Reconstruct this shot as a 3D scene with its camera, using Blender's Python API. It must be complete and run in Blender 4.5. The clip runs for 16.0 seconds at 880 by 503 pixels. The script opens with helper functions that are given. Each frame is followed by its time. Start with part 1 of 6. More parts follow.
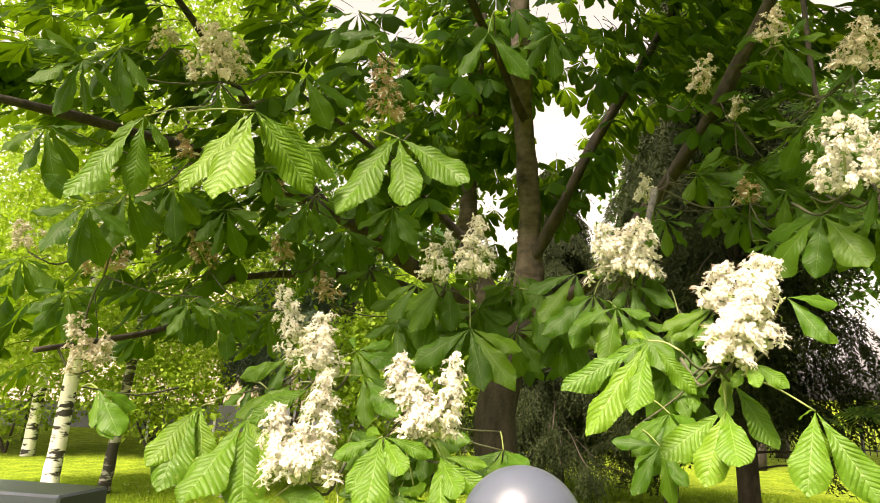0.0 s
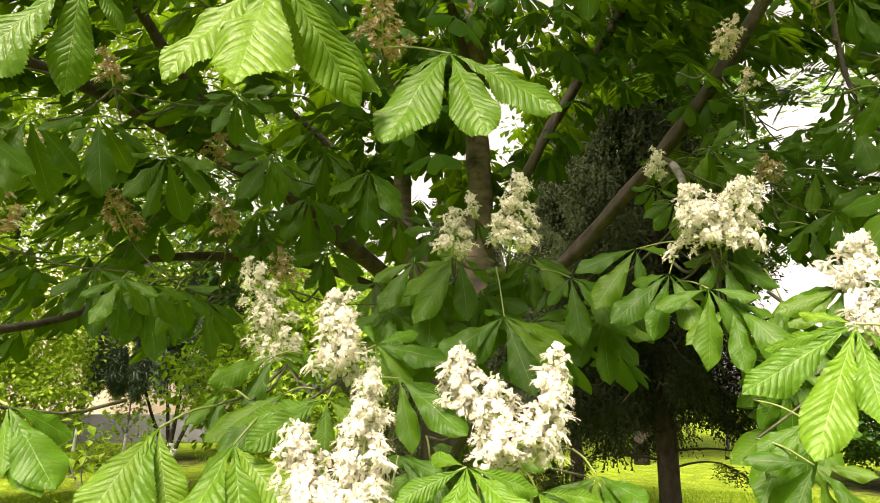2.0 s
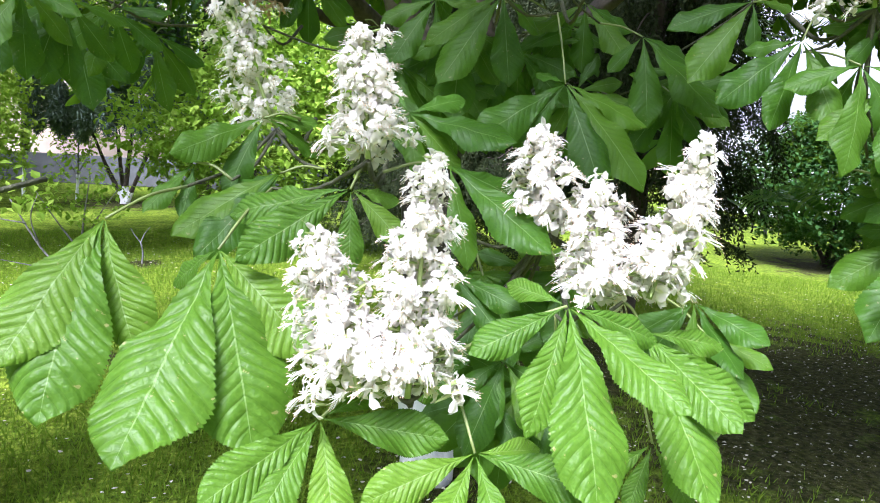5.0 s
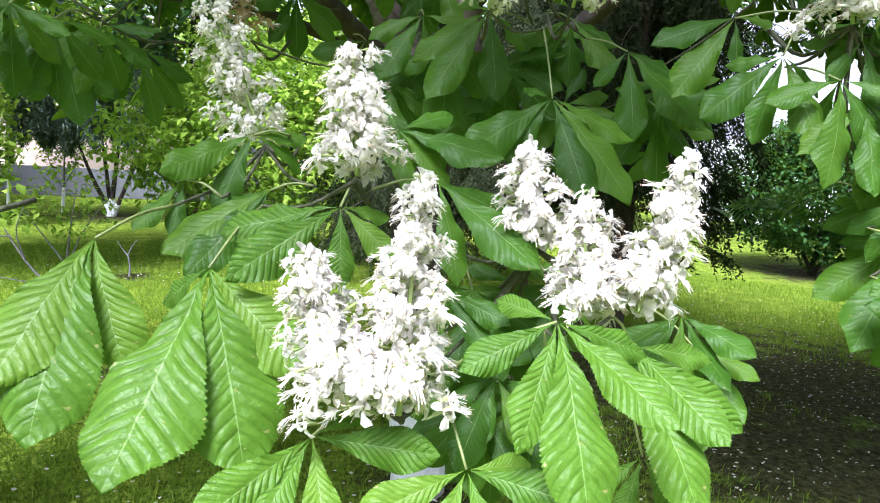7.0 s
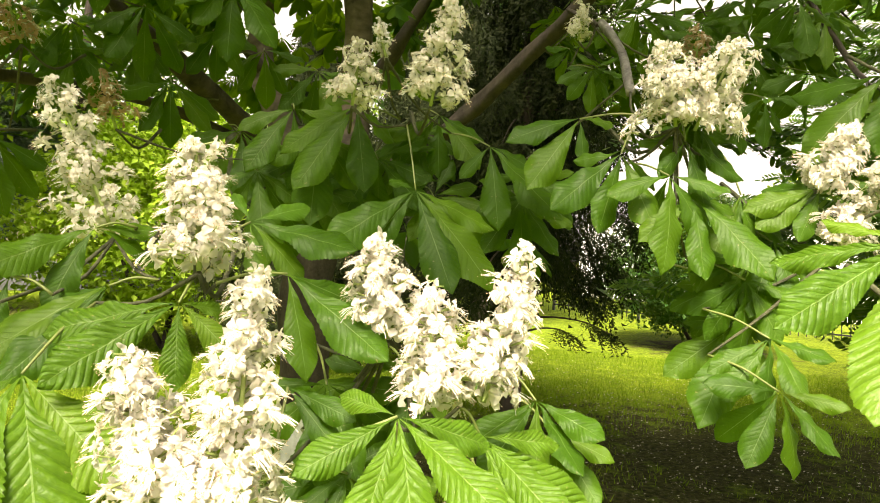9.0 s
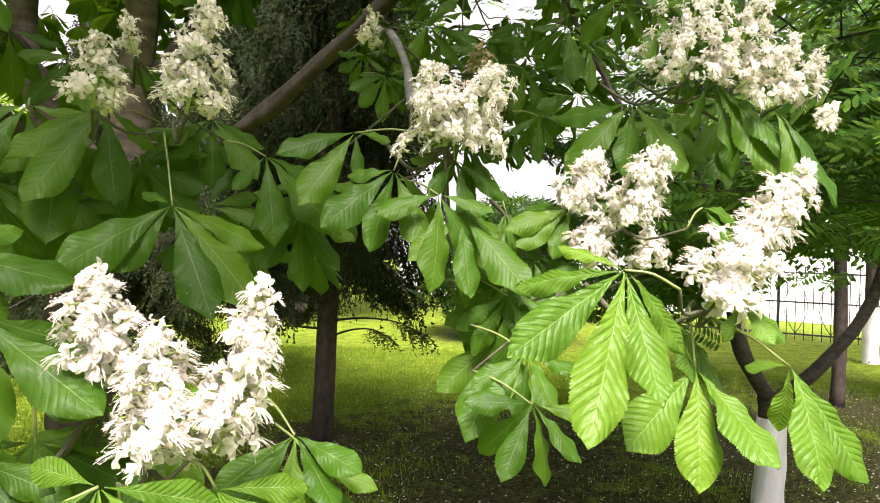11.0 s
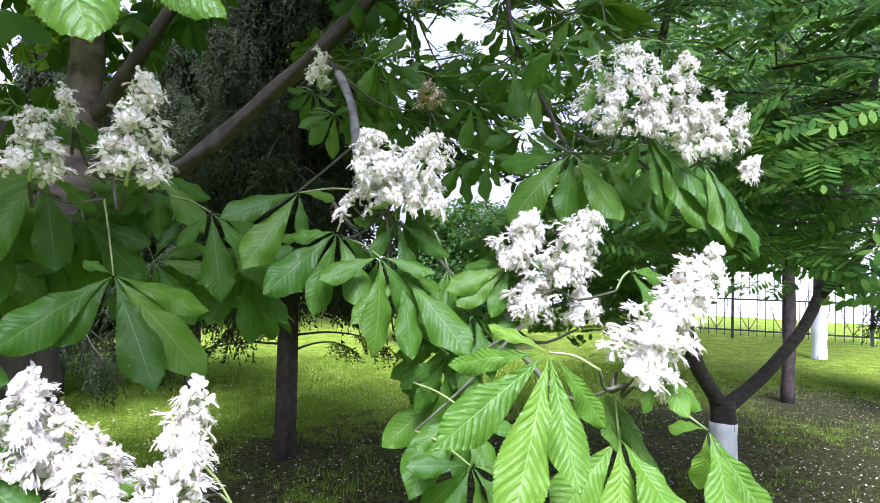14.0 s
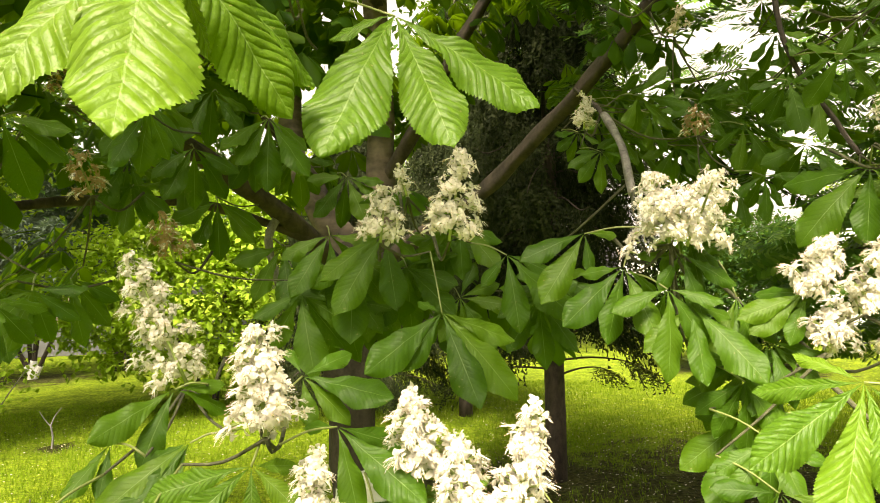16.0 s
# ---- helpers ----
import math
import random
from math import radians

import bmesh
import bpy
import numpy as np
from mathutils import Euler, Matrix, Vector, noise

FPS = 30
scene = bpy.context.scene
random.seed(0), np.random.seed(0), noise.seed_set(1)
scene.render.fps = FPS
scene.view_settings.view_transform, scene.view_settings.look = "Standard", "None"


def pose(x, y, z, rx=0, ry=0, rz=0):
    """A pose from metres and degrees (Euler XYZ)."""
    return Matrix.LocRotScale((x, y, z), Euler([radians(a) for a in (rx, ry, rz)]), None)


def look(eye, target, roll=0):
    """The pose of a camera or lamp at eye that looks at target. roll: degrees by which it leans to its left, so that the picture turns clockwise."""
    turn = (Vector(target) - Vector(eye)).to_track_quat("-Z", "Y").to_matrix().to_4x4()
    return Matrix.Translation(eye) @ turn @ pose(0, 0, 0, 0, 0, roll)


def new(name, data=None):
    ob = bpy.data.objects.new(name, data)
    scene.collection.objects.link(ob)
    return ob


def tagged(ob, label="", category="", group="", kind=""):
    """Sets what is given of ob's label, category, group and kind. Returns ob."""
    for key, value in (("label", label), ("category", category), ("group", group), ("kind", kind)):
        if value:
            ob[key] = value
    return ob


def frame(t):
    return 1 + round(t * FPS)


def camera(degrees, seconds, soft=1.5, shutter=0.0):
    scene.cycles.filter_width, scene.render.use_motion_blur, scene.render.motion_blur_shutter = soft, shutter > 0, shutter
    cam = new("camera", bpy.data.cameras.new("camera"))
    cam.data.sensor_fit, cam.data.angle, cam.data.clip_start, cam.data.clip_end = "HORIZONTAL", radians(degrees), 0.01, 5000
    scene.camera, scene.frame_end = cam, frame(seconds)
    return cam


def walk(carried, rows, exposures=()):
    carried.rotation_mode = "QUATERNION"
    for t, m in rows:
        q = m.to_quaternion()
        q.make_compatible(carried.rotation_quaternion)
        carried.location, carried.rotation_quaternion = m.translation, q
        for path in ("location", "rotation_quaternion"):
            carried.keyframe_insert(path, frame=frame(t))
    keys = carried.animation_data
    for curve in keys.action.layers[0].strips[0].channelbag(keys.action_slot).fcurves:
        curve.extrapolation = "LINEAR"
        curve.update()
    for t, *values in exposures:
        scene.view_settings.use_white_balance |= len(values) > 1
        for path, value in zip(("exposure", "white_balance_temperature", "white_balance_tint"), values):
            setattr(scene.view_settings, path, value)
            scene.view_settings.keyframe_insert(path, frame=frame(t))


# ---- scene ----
cam = camera(69.9, 16.0, soft=0.9)
PATH = [
    (0, (0.036, -0.226, 1.406), (0.027, 1.728, 1.829), 1.3),
    (0.5, (-0.058, -0.148, 1.419), (-0.085, 1.808, 1.833), 1.0),
    (1, (-0.127, -0.05, 1.428), (-0.133, 1.905, 1.85), 1.2),
    (1.5, (-0.2, 0.096, 1.412), (-0.02, 2.04, 1.85), 0.9),
    (2, (-0.255, 0.181, 1.408), (0.102, 2.101, 1.842), 0.3),
    (2.5, (-0.29, 0.235, 1.405), (0.17, 2.136, 1.821), 0.8),
    (3, (-0.324, 0.313, 1.399), (0.142, 2.227, 1.746), 1.9),
    (3.5, (-0.353, 0.393, 1.425), (0.099, 2.335, 1.58), 3.1),
    (4, (-0.34, 0.438, 1.442), (0.092, 2.39, 1.395), 3.9),
    (4.5, (-0.328, 0.482, 1.444), (0.115, 2.421, 1.234), 4.0),
    (5, (-0.32, 0.504, 1.44), (0.195, 2.412, 1.132), 3.9),
    (7.5, (-0.324, 0.497, 1.455), (0.223, 2.405, 1.21), 3.4),
    (8, (-0.332, 0.48, 1.466), (0.21, 2.399, 1.312), 3.2),
    (8.5, (-0.298, 0.48, 1.463), (0.34, 2.374, 1.408), 3.0),
    (9, (-0.268, 0.483, 1.459), (0.558, 2.304, 1.465), 2.9),
    (9.5, (-0.261, 0.477, 1.461), (0.728, 2.216, 1.486), 2.4),
    (10, (-0.242, 0.474, 1.465), (0.849, 2.15, 1.493), 2.2),
    (12.5, (-0.136, 0.465, 1.544), (1.343, 1.811, 1.561), 2.1),
    (13, (-0.144, 0.449, 1.549), (1.324, 1.807, 1.575), 1.8),
    (13.5, (-0.163, 0.438, 1.571), (1.276, 1.826, 1.6), 1.1),
    (14, (-0.182, 0.428, 1.591), (1.201, 1.873, 1.617), 1.1),
    (14.5, (-0.214, 0.423, 1.595), (1.059, 1.965, 1.637), 0.0),
    (15, (-0.257, 0.389, 1.617), (0.8, 2.087, 1.66), -0.4),
    (15.5, (-0.27, 0.379, 1.609), (0.628, 2.164, 1.67), -1.8),
    (16, (-0.303, 0.356, 1.611), (0.417, 2.219, 1.715), -1.4),
]
# seconds, stops, kelvin, tint
LOOK_ROWS = [
    (0.0, 1.74, 8250, 19), (1.6, 1.78, 8150, 19), (2.1, 1.70, 7950, 15), (3.0, 1.70, 7850, 15), (3.3, 1.70, 8000, 15), (3.6, 1.70, 7050, 18),
    (4.1, 1.70, 5500, 25), (8.2, 1.70, 5500, 24), (8.5, 1.66, 6800, 2), (8.7, 1.72, 8200, 14), (10.3, 1.72, 8500, 14), (11.6, 1.68, 5250, 36), (14.1, 1.68, 5250, 36),
    (14.4, 1.68, 6250, 17), (14.8, 1.70, 5750, 22), (15.04, 1.70, 5550, 23), (15.22, 1.78, 7600, 15), (16.0, 1.78, 8650, 14),
]
walk(cam, [(t, look(eye, target, roll)) for t, eye, target, roll in PATH], LOOK_ROWS)

# ---- world and light ----
world = bpy.data.worlds.new("world")
scene.world = world
world.use_nodes = True
wn, wl = world.node_tree.nodes, world.node_tree.links
sky = wn.new("ShaderNodeTexSky")
sky.sky_type, sky.sun_disc = "NISHITA", False
sky.sun_elevation, sky.sun_rotation = radians(55), radians(217)
sky.air_density, sky.dust_density, sky.ozone_density = 1.0, 4.0, 0.6
pale = wn.new("ShaderNodeHueSaturation")
pale.inputs["Saturation"].default_value = 0.08
pale.inputs["Value"].default_value = 1.15
wl.new(sky.outputs[0], pale.inputs["Color"])
wl.new(pale.outputs[0], wn["Background"].inputs["Color"])
wn["Background"].inputs["Strength"].default_value = 0.10
sun = new("sun", bpy.data.lights.new("sun", "SUN"))
sun.data.energy, sun.data.angle, sun.data.color = 5.0, radians(24), (1.0, 0.96, 0.9)
sun.matrix_world = look((-5.2, -5.4, 14.4), (0.2, 1.5, 1.4))


# ---- materials ----
class Nodes:
    """A material with its node tree at hand."""

    def __init__(self, name, rough=0.6):
        self.mat = bpy.data.materials.new(name)
        self.mat.use_nodes = True
        self.n, self.l = self.mat.node_tree.nodes, self.mat.node_tree.links
        self.b = self.n["Principled BSDF"]
        self.b.inputs["Roughness"].default_value = rough
        self.out = self.n["Material Output"]

    def add(self, kind, **values):
        node = self.n.new(kind)
        for key, value in values.items():
            node.inputs[key.replace("_", " ")].default_value = value
        return node

    def link(self, a, b):
        self.l.new(a, b)

    def noise(self, scale, detail=4.0, vec=None):
        node = self.add("ShaderNodeTexNoise", Scale=scale, Detail=detail)
        self.link(vec if vec else self.coord(), node.inputs["Vector"])
        return node.outputs[0]

    def coord(self, which="Object"):
        return self.n.new("ShaderNodeTexCoord").outputs[which]

    def ramp(self, fac, stops):
        node = self.n.new("ShaderNodeValToRGB")
        node.color_ramp.elements[0].position, node.color_ramp.elements[0].color = stops[0][0], (*stops[0][1], 1)
        node.color_ramp.elements[1].position, node.color_ramp.elements[1].color = stops[-1][0], (*stops[-1][1], 1)
        for place, colour in stops[1:-1]:
            node.color_ramp.elements.new(place).color = (*colour, 1)
        self.link(fac, node.inputs[0])
        return node.outputs[0]

    def mix(self, fac, a, b, blend="MIX"):
        node = self.n.new("ShaderNodeMix")
        node.data_type, node.blend_type = "RGBA", blend
        for sock, value in ((node.inputs[0], fac), (node.inputs[6], a), (node.inputs[7], b)):
            if hasattr(value, "is_output"):
                self.link(value, sock)
            else:
                sock.default_value = value if isinstance(value, (int, float)) else (*value, 1)
        return node.outputs[2]

    def maths(self, op, a, b=0.0, c=0.0):
        node = self.n.new("ShaderNodeMath")
        node.operation = op
        for sock, value in zip(node.inputs, (a, b, c)):
            if hasattr(value, "is_output"):
                self.link(value, sock)
            else:
                sock.default_value = value
        return node.outputs[0]

    def bump(self, height, strength=0.4, distance=0.01):
        node = self.add("ShaderNodeBump", Strength=strength, Distance=distance)
        self.link(height, node.inputs["Height"])
        self.link(node.outputs[0], self.b.inputs["Normal"])
        return node.outputs[0]

    def colour(self, sock):
        self.link(sock, self.b.inputs["Base Color"])

    def translucent(self, sock, share):
        """Lets light through a thin sheet."""
        t = self.n.new("ShaderNodeBsdfTranslucent")
        self.link(sock, t.inputs["Color"])
        m = self.add("ShaderNodeMixShader", Fac=share)
        self.link(self.b.outputs[0], m.inputs[1])
        self.link(t.outputs[0], m.inputs[2])
        self.link(m.outputs[0], self.out.inputs[0])


def leaf_material(name, dark, mid, light, veins=0.5, share=0.35, rough=0.5, scale=9.0):
    m = Nodes(name, rough)
    m.b.inputs["Specular IOR Level"].default_value = 0.22 if veins else 0.06
    rnd = m.n.new("ShaderNodeObjectInfo").outputs["Random"]
    isl = m.n.new("ShaderNodeNewGeometry").outputs["Random Per Island"]
    pick = m.maths("FRACT", m.maths("ADD", rnd, isl))
    base = m.ramp(pick, [(0.0, dark), (0.55, mid), (1.0, light)])
    blot = m.noise(scale, 5)
    base = m.mix(m.maths("MULTIPLY", blot, 0.45), base, tuple(c * 1.5 for c in mid))
    if veins:
        uv = m.n.new("ShaderNodeUVMap").outputs[0]
        sep = m.n.new("ShaderNodeSeparateXYZ")
        m.link(uv, sep.inputs[0])
        across = m.maths("ABSOLUTE", m.maths("SUBTRACT", sep.outputs[0], 0.5))
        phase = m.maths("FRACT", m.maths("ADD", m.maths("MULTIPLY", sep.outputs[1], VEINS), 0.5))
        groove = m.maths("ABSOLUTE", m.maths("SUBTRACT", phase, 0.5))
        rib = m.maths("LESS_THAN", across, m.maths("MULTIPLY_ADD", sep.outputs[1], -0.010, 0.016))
        # dark line beside each vein is the groove's shade, painted into the colour
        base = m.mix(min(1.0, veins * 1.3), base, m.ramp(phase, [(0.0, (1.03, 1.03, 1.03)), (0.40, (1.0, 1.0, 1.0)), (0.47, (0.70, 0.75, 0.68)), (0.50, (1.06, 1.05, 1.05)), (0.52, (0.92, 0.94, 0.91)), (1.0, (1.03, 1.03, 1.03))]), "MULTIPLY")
        base = m.mix(m.maths("MULTIPLY", rib, 0.6), base, (0.20, 0.30, 0.10))
        net = m.n.new("ShaderNodeTexVoronoi")
        net.feature = "DISTANCE_TO_EDGE"
        net.inputs["Scale"].default_value = 34.0
        m.link(m.coord(), net.inputs["Vector"])
        cell = m.maths("MINIMUM", m.maths("MULTIPLY", net.outputs["Distance"], 4.0), 1.0)
        base = m.mix(m.maths("MULTIPLY", m.maths("SUBTRACT", 1.0, cell), 0.14), base, tuple(c * 1.5 for c in light))
        spots = m.maths("GREATER_THAN", m.noise(30, 3), 0.70)
        base = m.mix(m.maths("MULTIPLY", spots, 0.5), base, (0.33, 0.28, 0.12))
        height = m.maths("ADD", m.maths("MULTIPLY", m.maths("MINIMUM", groove, 0.16), 4.0), m.maths("ADD", m.maths("MULTIPLY", cell, 0.16), m.maths("MULTIPLY", m.noise(22, 3), 1.6)))
        m.bump(height, 0.30 * veins, 0.004)
    m.colour(base)
    glow = m.mix(0.5, base, (0.24, 0.44, 0.012), "MIX")
    m.translucent(glow, share)
    return m.mat


def bark_material(name, dark, light, scale=14.0, stretch=0.25):
    m = Nodes(name, 0.9)
    c = m.coord()
    mp = m.n.new("ShaderNodeMapping")
    mp.inputs["Scale"].default_value = (1, 1, stretch)
    m.link(c, mp.inputs[0])
    a = m.noise(scale, 8, mp.outputs[0])
    g = m.noise(scale * 4, 4)
    fac = m.maths("ADD", m.maths("MULTIPLY", a, 0.7), m.maths("MULTIPLY", g, 0.35))
    m.colour(m.ramp(fac, [(0.32, dark), (0.7, light)]))
    m.bump(fac, 0.7, 0.012)
    return m.mat


def plain(name, colour, rough=0.6, metal=0.0, vary=0.25, scale=20.0):
    m = Nodes(name, rough)
    f = m.noise(scale, 5)
    m.colour(m.ramp(f, [(0.3, tuple(c * (1 - vary) for c in colour)), (0.7, tuple(min(1, c * (1 + vary)) for c in colour))]))
    m.b.inputs["Metallic"].default_value = metal
    m.bump(f, 0.2, 0.004)
    return m.mat


VEINS = 15.0
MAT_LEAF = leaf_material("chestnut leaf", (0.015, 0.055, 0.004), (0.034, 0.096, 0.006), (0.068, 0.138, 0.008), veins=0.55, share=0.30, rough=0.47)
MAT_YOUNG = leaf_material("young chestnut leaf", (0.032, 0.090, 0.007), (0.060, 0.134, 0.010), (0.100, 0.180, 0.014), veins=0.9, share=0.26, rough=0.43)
# chestnut leaf darkened below MAT_LEAF, the crown's shade put into its colour
MAT_CROWN = leaf_material("shaded crown leaf", (0.008, 0.034, 0.003), (0.018, 0.060, 0.005), (0.056, 0.120, 0.008), veins=0, share=0.52)
MAT_STALK = plain("leaf stalk", (0.16, 0.20, 0.06), 0.5)
MAT_TWIG = bark_material("twig bark", (0.03, 0.033, 0.018), (0.085, 0.09, 0.045), 60)
# tone lowered for the shade that the limbs stand in
MAT_BARK = bark_material("shade-darkened bark", (0.010, 0.008, 0.006), (0.064, 0.050, 0.040), 20)
# lighter, lit tone of the same bark for the stems, with cross scars
MAT_STEM_BARK = bark_material("lit stem bark", (0.020, 0.015, 0.012), (0.165, 0.130, 0.104), 7, 3.2)
MAT_DEAD = bark_material("bare wood", (0.05, 0.047, 0.044), (0.26, 0.25, 0.24), 34)
MAT_WASH = bark_material("whitewash", (0.52, 0.53, 0.54), (0.74, 0.75, 0.75), 22)
MAT_SPRUCE_BARK = bark_material("spruce bark", (0.014, 0.010, 0.008), (0.070, 0.052, 0.042), 26, 0.5)
MAT_ROWAN_BARK = bark_material("rowan bark", (0.007, 0.006, 0.005), (0.058, 0.048, 0.042), 18, 2.2)
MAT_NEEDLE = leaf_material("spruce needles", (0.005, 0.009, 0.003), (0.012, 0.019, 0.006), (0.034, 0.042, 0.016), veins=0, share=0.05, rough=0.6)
MAT_JUNIPER = leaf_material("juniper needles", (0.045, 0.070, 0.055), (0.075, 0.108, 0.086), (0.13, 0.165, 0.135), veins=0, share=0.12, rough=0.7)
MAT_ROWAN = leaf_material("rowan leaf", (0.014, 0.050, 0.009), (0.048, 0.130, 0.020), (0.160, 0.265, 0.044), veins=0, share=0.28, rough=0.4)
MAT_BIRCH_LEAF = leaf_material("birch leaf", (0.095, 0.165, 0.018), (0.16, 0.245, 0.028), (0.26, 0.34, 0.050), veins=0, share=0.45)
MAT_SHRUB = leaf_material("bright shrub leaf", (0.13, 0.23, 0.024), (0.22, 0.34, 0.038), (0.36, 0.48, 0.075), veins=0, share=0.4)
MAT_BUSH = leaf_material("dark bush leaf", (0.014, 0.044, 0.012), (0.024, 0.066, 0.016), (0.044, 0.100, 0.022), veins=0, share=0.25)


def petal_material(name, white, blush):
    m = Nodes(name, 0.55)
    uv = m.n.new("ShaderNodeUVMap").outputs[0]
    sep = m.n.new("ShaderNodeSeparateXYZ")
    m.link(uv, sep.inputs[0])
    rnd = m.n.new("ShaderNodeObjectInfo").outputs["Random"]
    spot = m.ramp(rnd, [(0.0, (0.80, 0.62, 0.16)), (0.6, (0.82, 0.66, 0.30)), (1.0, (0.78, 0.40, 0.32))])
    base = m.mix(m.maths("MULTIPLY", m.maths("LESS_THAN", sep.outputs[1], 0.22), 0.4), white, spot)
    base = m.mix(m.maths("MULTIPLY", m.noise(140, 3), blush), base, (0.62, 0.42, 0.22))
    m.colour(base)
    m.translucent(base, 0.5)
    return m.mat


MAT_PETAL = {"fresh": petal_material("fresh petal", (0.87, 0.84, 0.785), 0.07), "cream": petal_material("cream petal", (0.72, 0.65, 0.54), 0.22), "dry": petal_material("withering petal", (0.42, 0.29, 0.16), 0.6)}
MAT_STAMEN = plain("stamen", (0.86, 0.81, 0.74), 0.5)
MAT_ANTHER = plain("anther", (0.62, 0.42, 0.25), 0.6)
MAT_STEM = plain("flower stem", (0.25, 0.32, 0.10), 0.55)


# ---- building helpers ----
def part(name, mesh, material, parent, label=""):
    """One mesh object under a thing or under a part; mesh is a bmesh or mesh data."""
    if isinstance(mesh, bmesh.types.BMesh):
        data = bpy.data.meshes.new(name)
        mesh.to_mesh(data)
        mesh.free()
        data.materials.append(material)
    else:
        data = mesh
    ob = new(name, data)
    if parent:
        ob.parent = parent
    return tagged(ob, label)


def thing(name, label, category, place=(0, 0, 0), group="", kind=""):
    ob = new(name)
    ob.location = place
    return tagged(ob, label, category, group, kind)


def sheet(name, verts, faces, material, uvs=None, smooth=True):
    """Mesh data from arrays."""
    data = bpy.data.meshes.new(name)
    data.from_pydata([tuple(v) for v in verts], [], [tuple(f) for f in faces])
    if uvs is not None:
        layer = data.uv_layers.new(name="UVMap")
        index = np.empty(len(data.loops), dtype=np.int32)
        data.loops.foreach_get("vertex_index", index)
        layer.data.foreach_set("uv", np.asarray(uvs, dtype=np.float32)[index].ravel())
    for m in material if isinstance(material, (list, tuple)) else (material,):
        data.materials.append(m)
    if smooth:
        data.shade_smooth()
    data.update()
    return data


def bend(points, steps=6):
    """A smooth line through points (Catmull-Rom)."""
    p = [Vector(q) for q in points]
    p = [p[0] * 2 - p[1]] + p + [p[-1] * 2 - p[-2]]
    line = []
    for a, b, c, d in zip(p, p[1:], p[2:], p[3:]):
        for k in range(steps):
            t = k / steps
            line.append(0.5 * (2 * b + (c - a) * t + (2 * a - 5 * b + 4 * c - d) * t * t + (3 * b - a - 3 * c + d) * t ** 3))
    line.append(p[-2])
    return line


def tube(points, r0, r1, sides=8, rough=0.0, seed=0, steps=6, verts=None, faces=None):
    """A tapering tube along a smooth line; adds to verts and faces where given."""
    line = bend(points, steps)
    verts = [] if verts is None else verts
    faces = [] if faces is None else faces
    base, n = len(verts), len(line)
    side = Vector((1, 0.13, 0.07))
    for i, c in enumerate(line):
        way = (line[min(i + 1, n - 1)] - line[max(i - 1, 0)]).normalized()
        side = (side - way * side.dot(way)).normalized()
        other = way.cross(side)
        r = r0 + (r1 - r0) * i / (n - 1)
        for k in range(sides):
            a = 2 * math.pi * k / sides
            out = side * math.cos(a) + other * math.sin(a)
            w = r * (1 + rough * noise.noise(Vector((c.x * 5 + seed, c.y * 5, c.z * 5)) + out * 1.3))
            verts.append(c + out * w)
    for i in range(n - 1):
        for k in range(sides):
            a, b = base + i * sides + k, base + i * sides + (k + 1) % sides
            faces.append((a, b, b + sides, a + sides))
    faces.append(tuple(base + k for k in reversed(range(sides))))
    faces.append(tuple(base + (n - 1) * sides + k for k in range(sides)))
    return verts, faces


def rod(name, points, r0, r1, material, parent, label="", sides=8, rough=0.0, seed=0, steps=6):
    v, f = tube(points, r0, r1, sides, rough, seed, steps)
    return part(name, sheet(name, v, f, material), material, parent, label)


def frame_of(origin, along, up):
    """A turn whose Y runs along and whose Z is nearest to up."""
    y = Vector(along).normalized()
    z = Vector(up) - y * Vector(up).dot(y)
    z = z.normalized() if z.length > 1e-4 else y.orthogonal().normalized()
    x = y.cross(z)
    m = Matrix((x, y, z)).transposed().to_4x4()
    m.translation = origin
    return m


def box(bm, size, centre):
    bmesh.ops.create_cube(bm, size=1.0, matrix=Matrix.Translation(centre) @ Matrix.Diagonal((*size, 1)))


# ---- chestnut leaf shapes ----
def half_width(s):
    """Wedge-shaped foot, widest past the middle, drawn-out tip."""
    if s < 0.66:
        q = s / 0.66
        return 0.02 + 0.98 * (0.45 * q ** 1.3 + 0.55 * (0.5 - 0.5 * math.cos(math.pi * q)))
    q = (s - 0.66) / 0.34
    return max((1 - q ** 2.1) ** 0.8 * (1 - 0.3 * q ** 3), 0.0) + (0.035 * (1 - q) if s > 0.9 else 0)


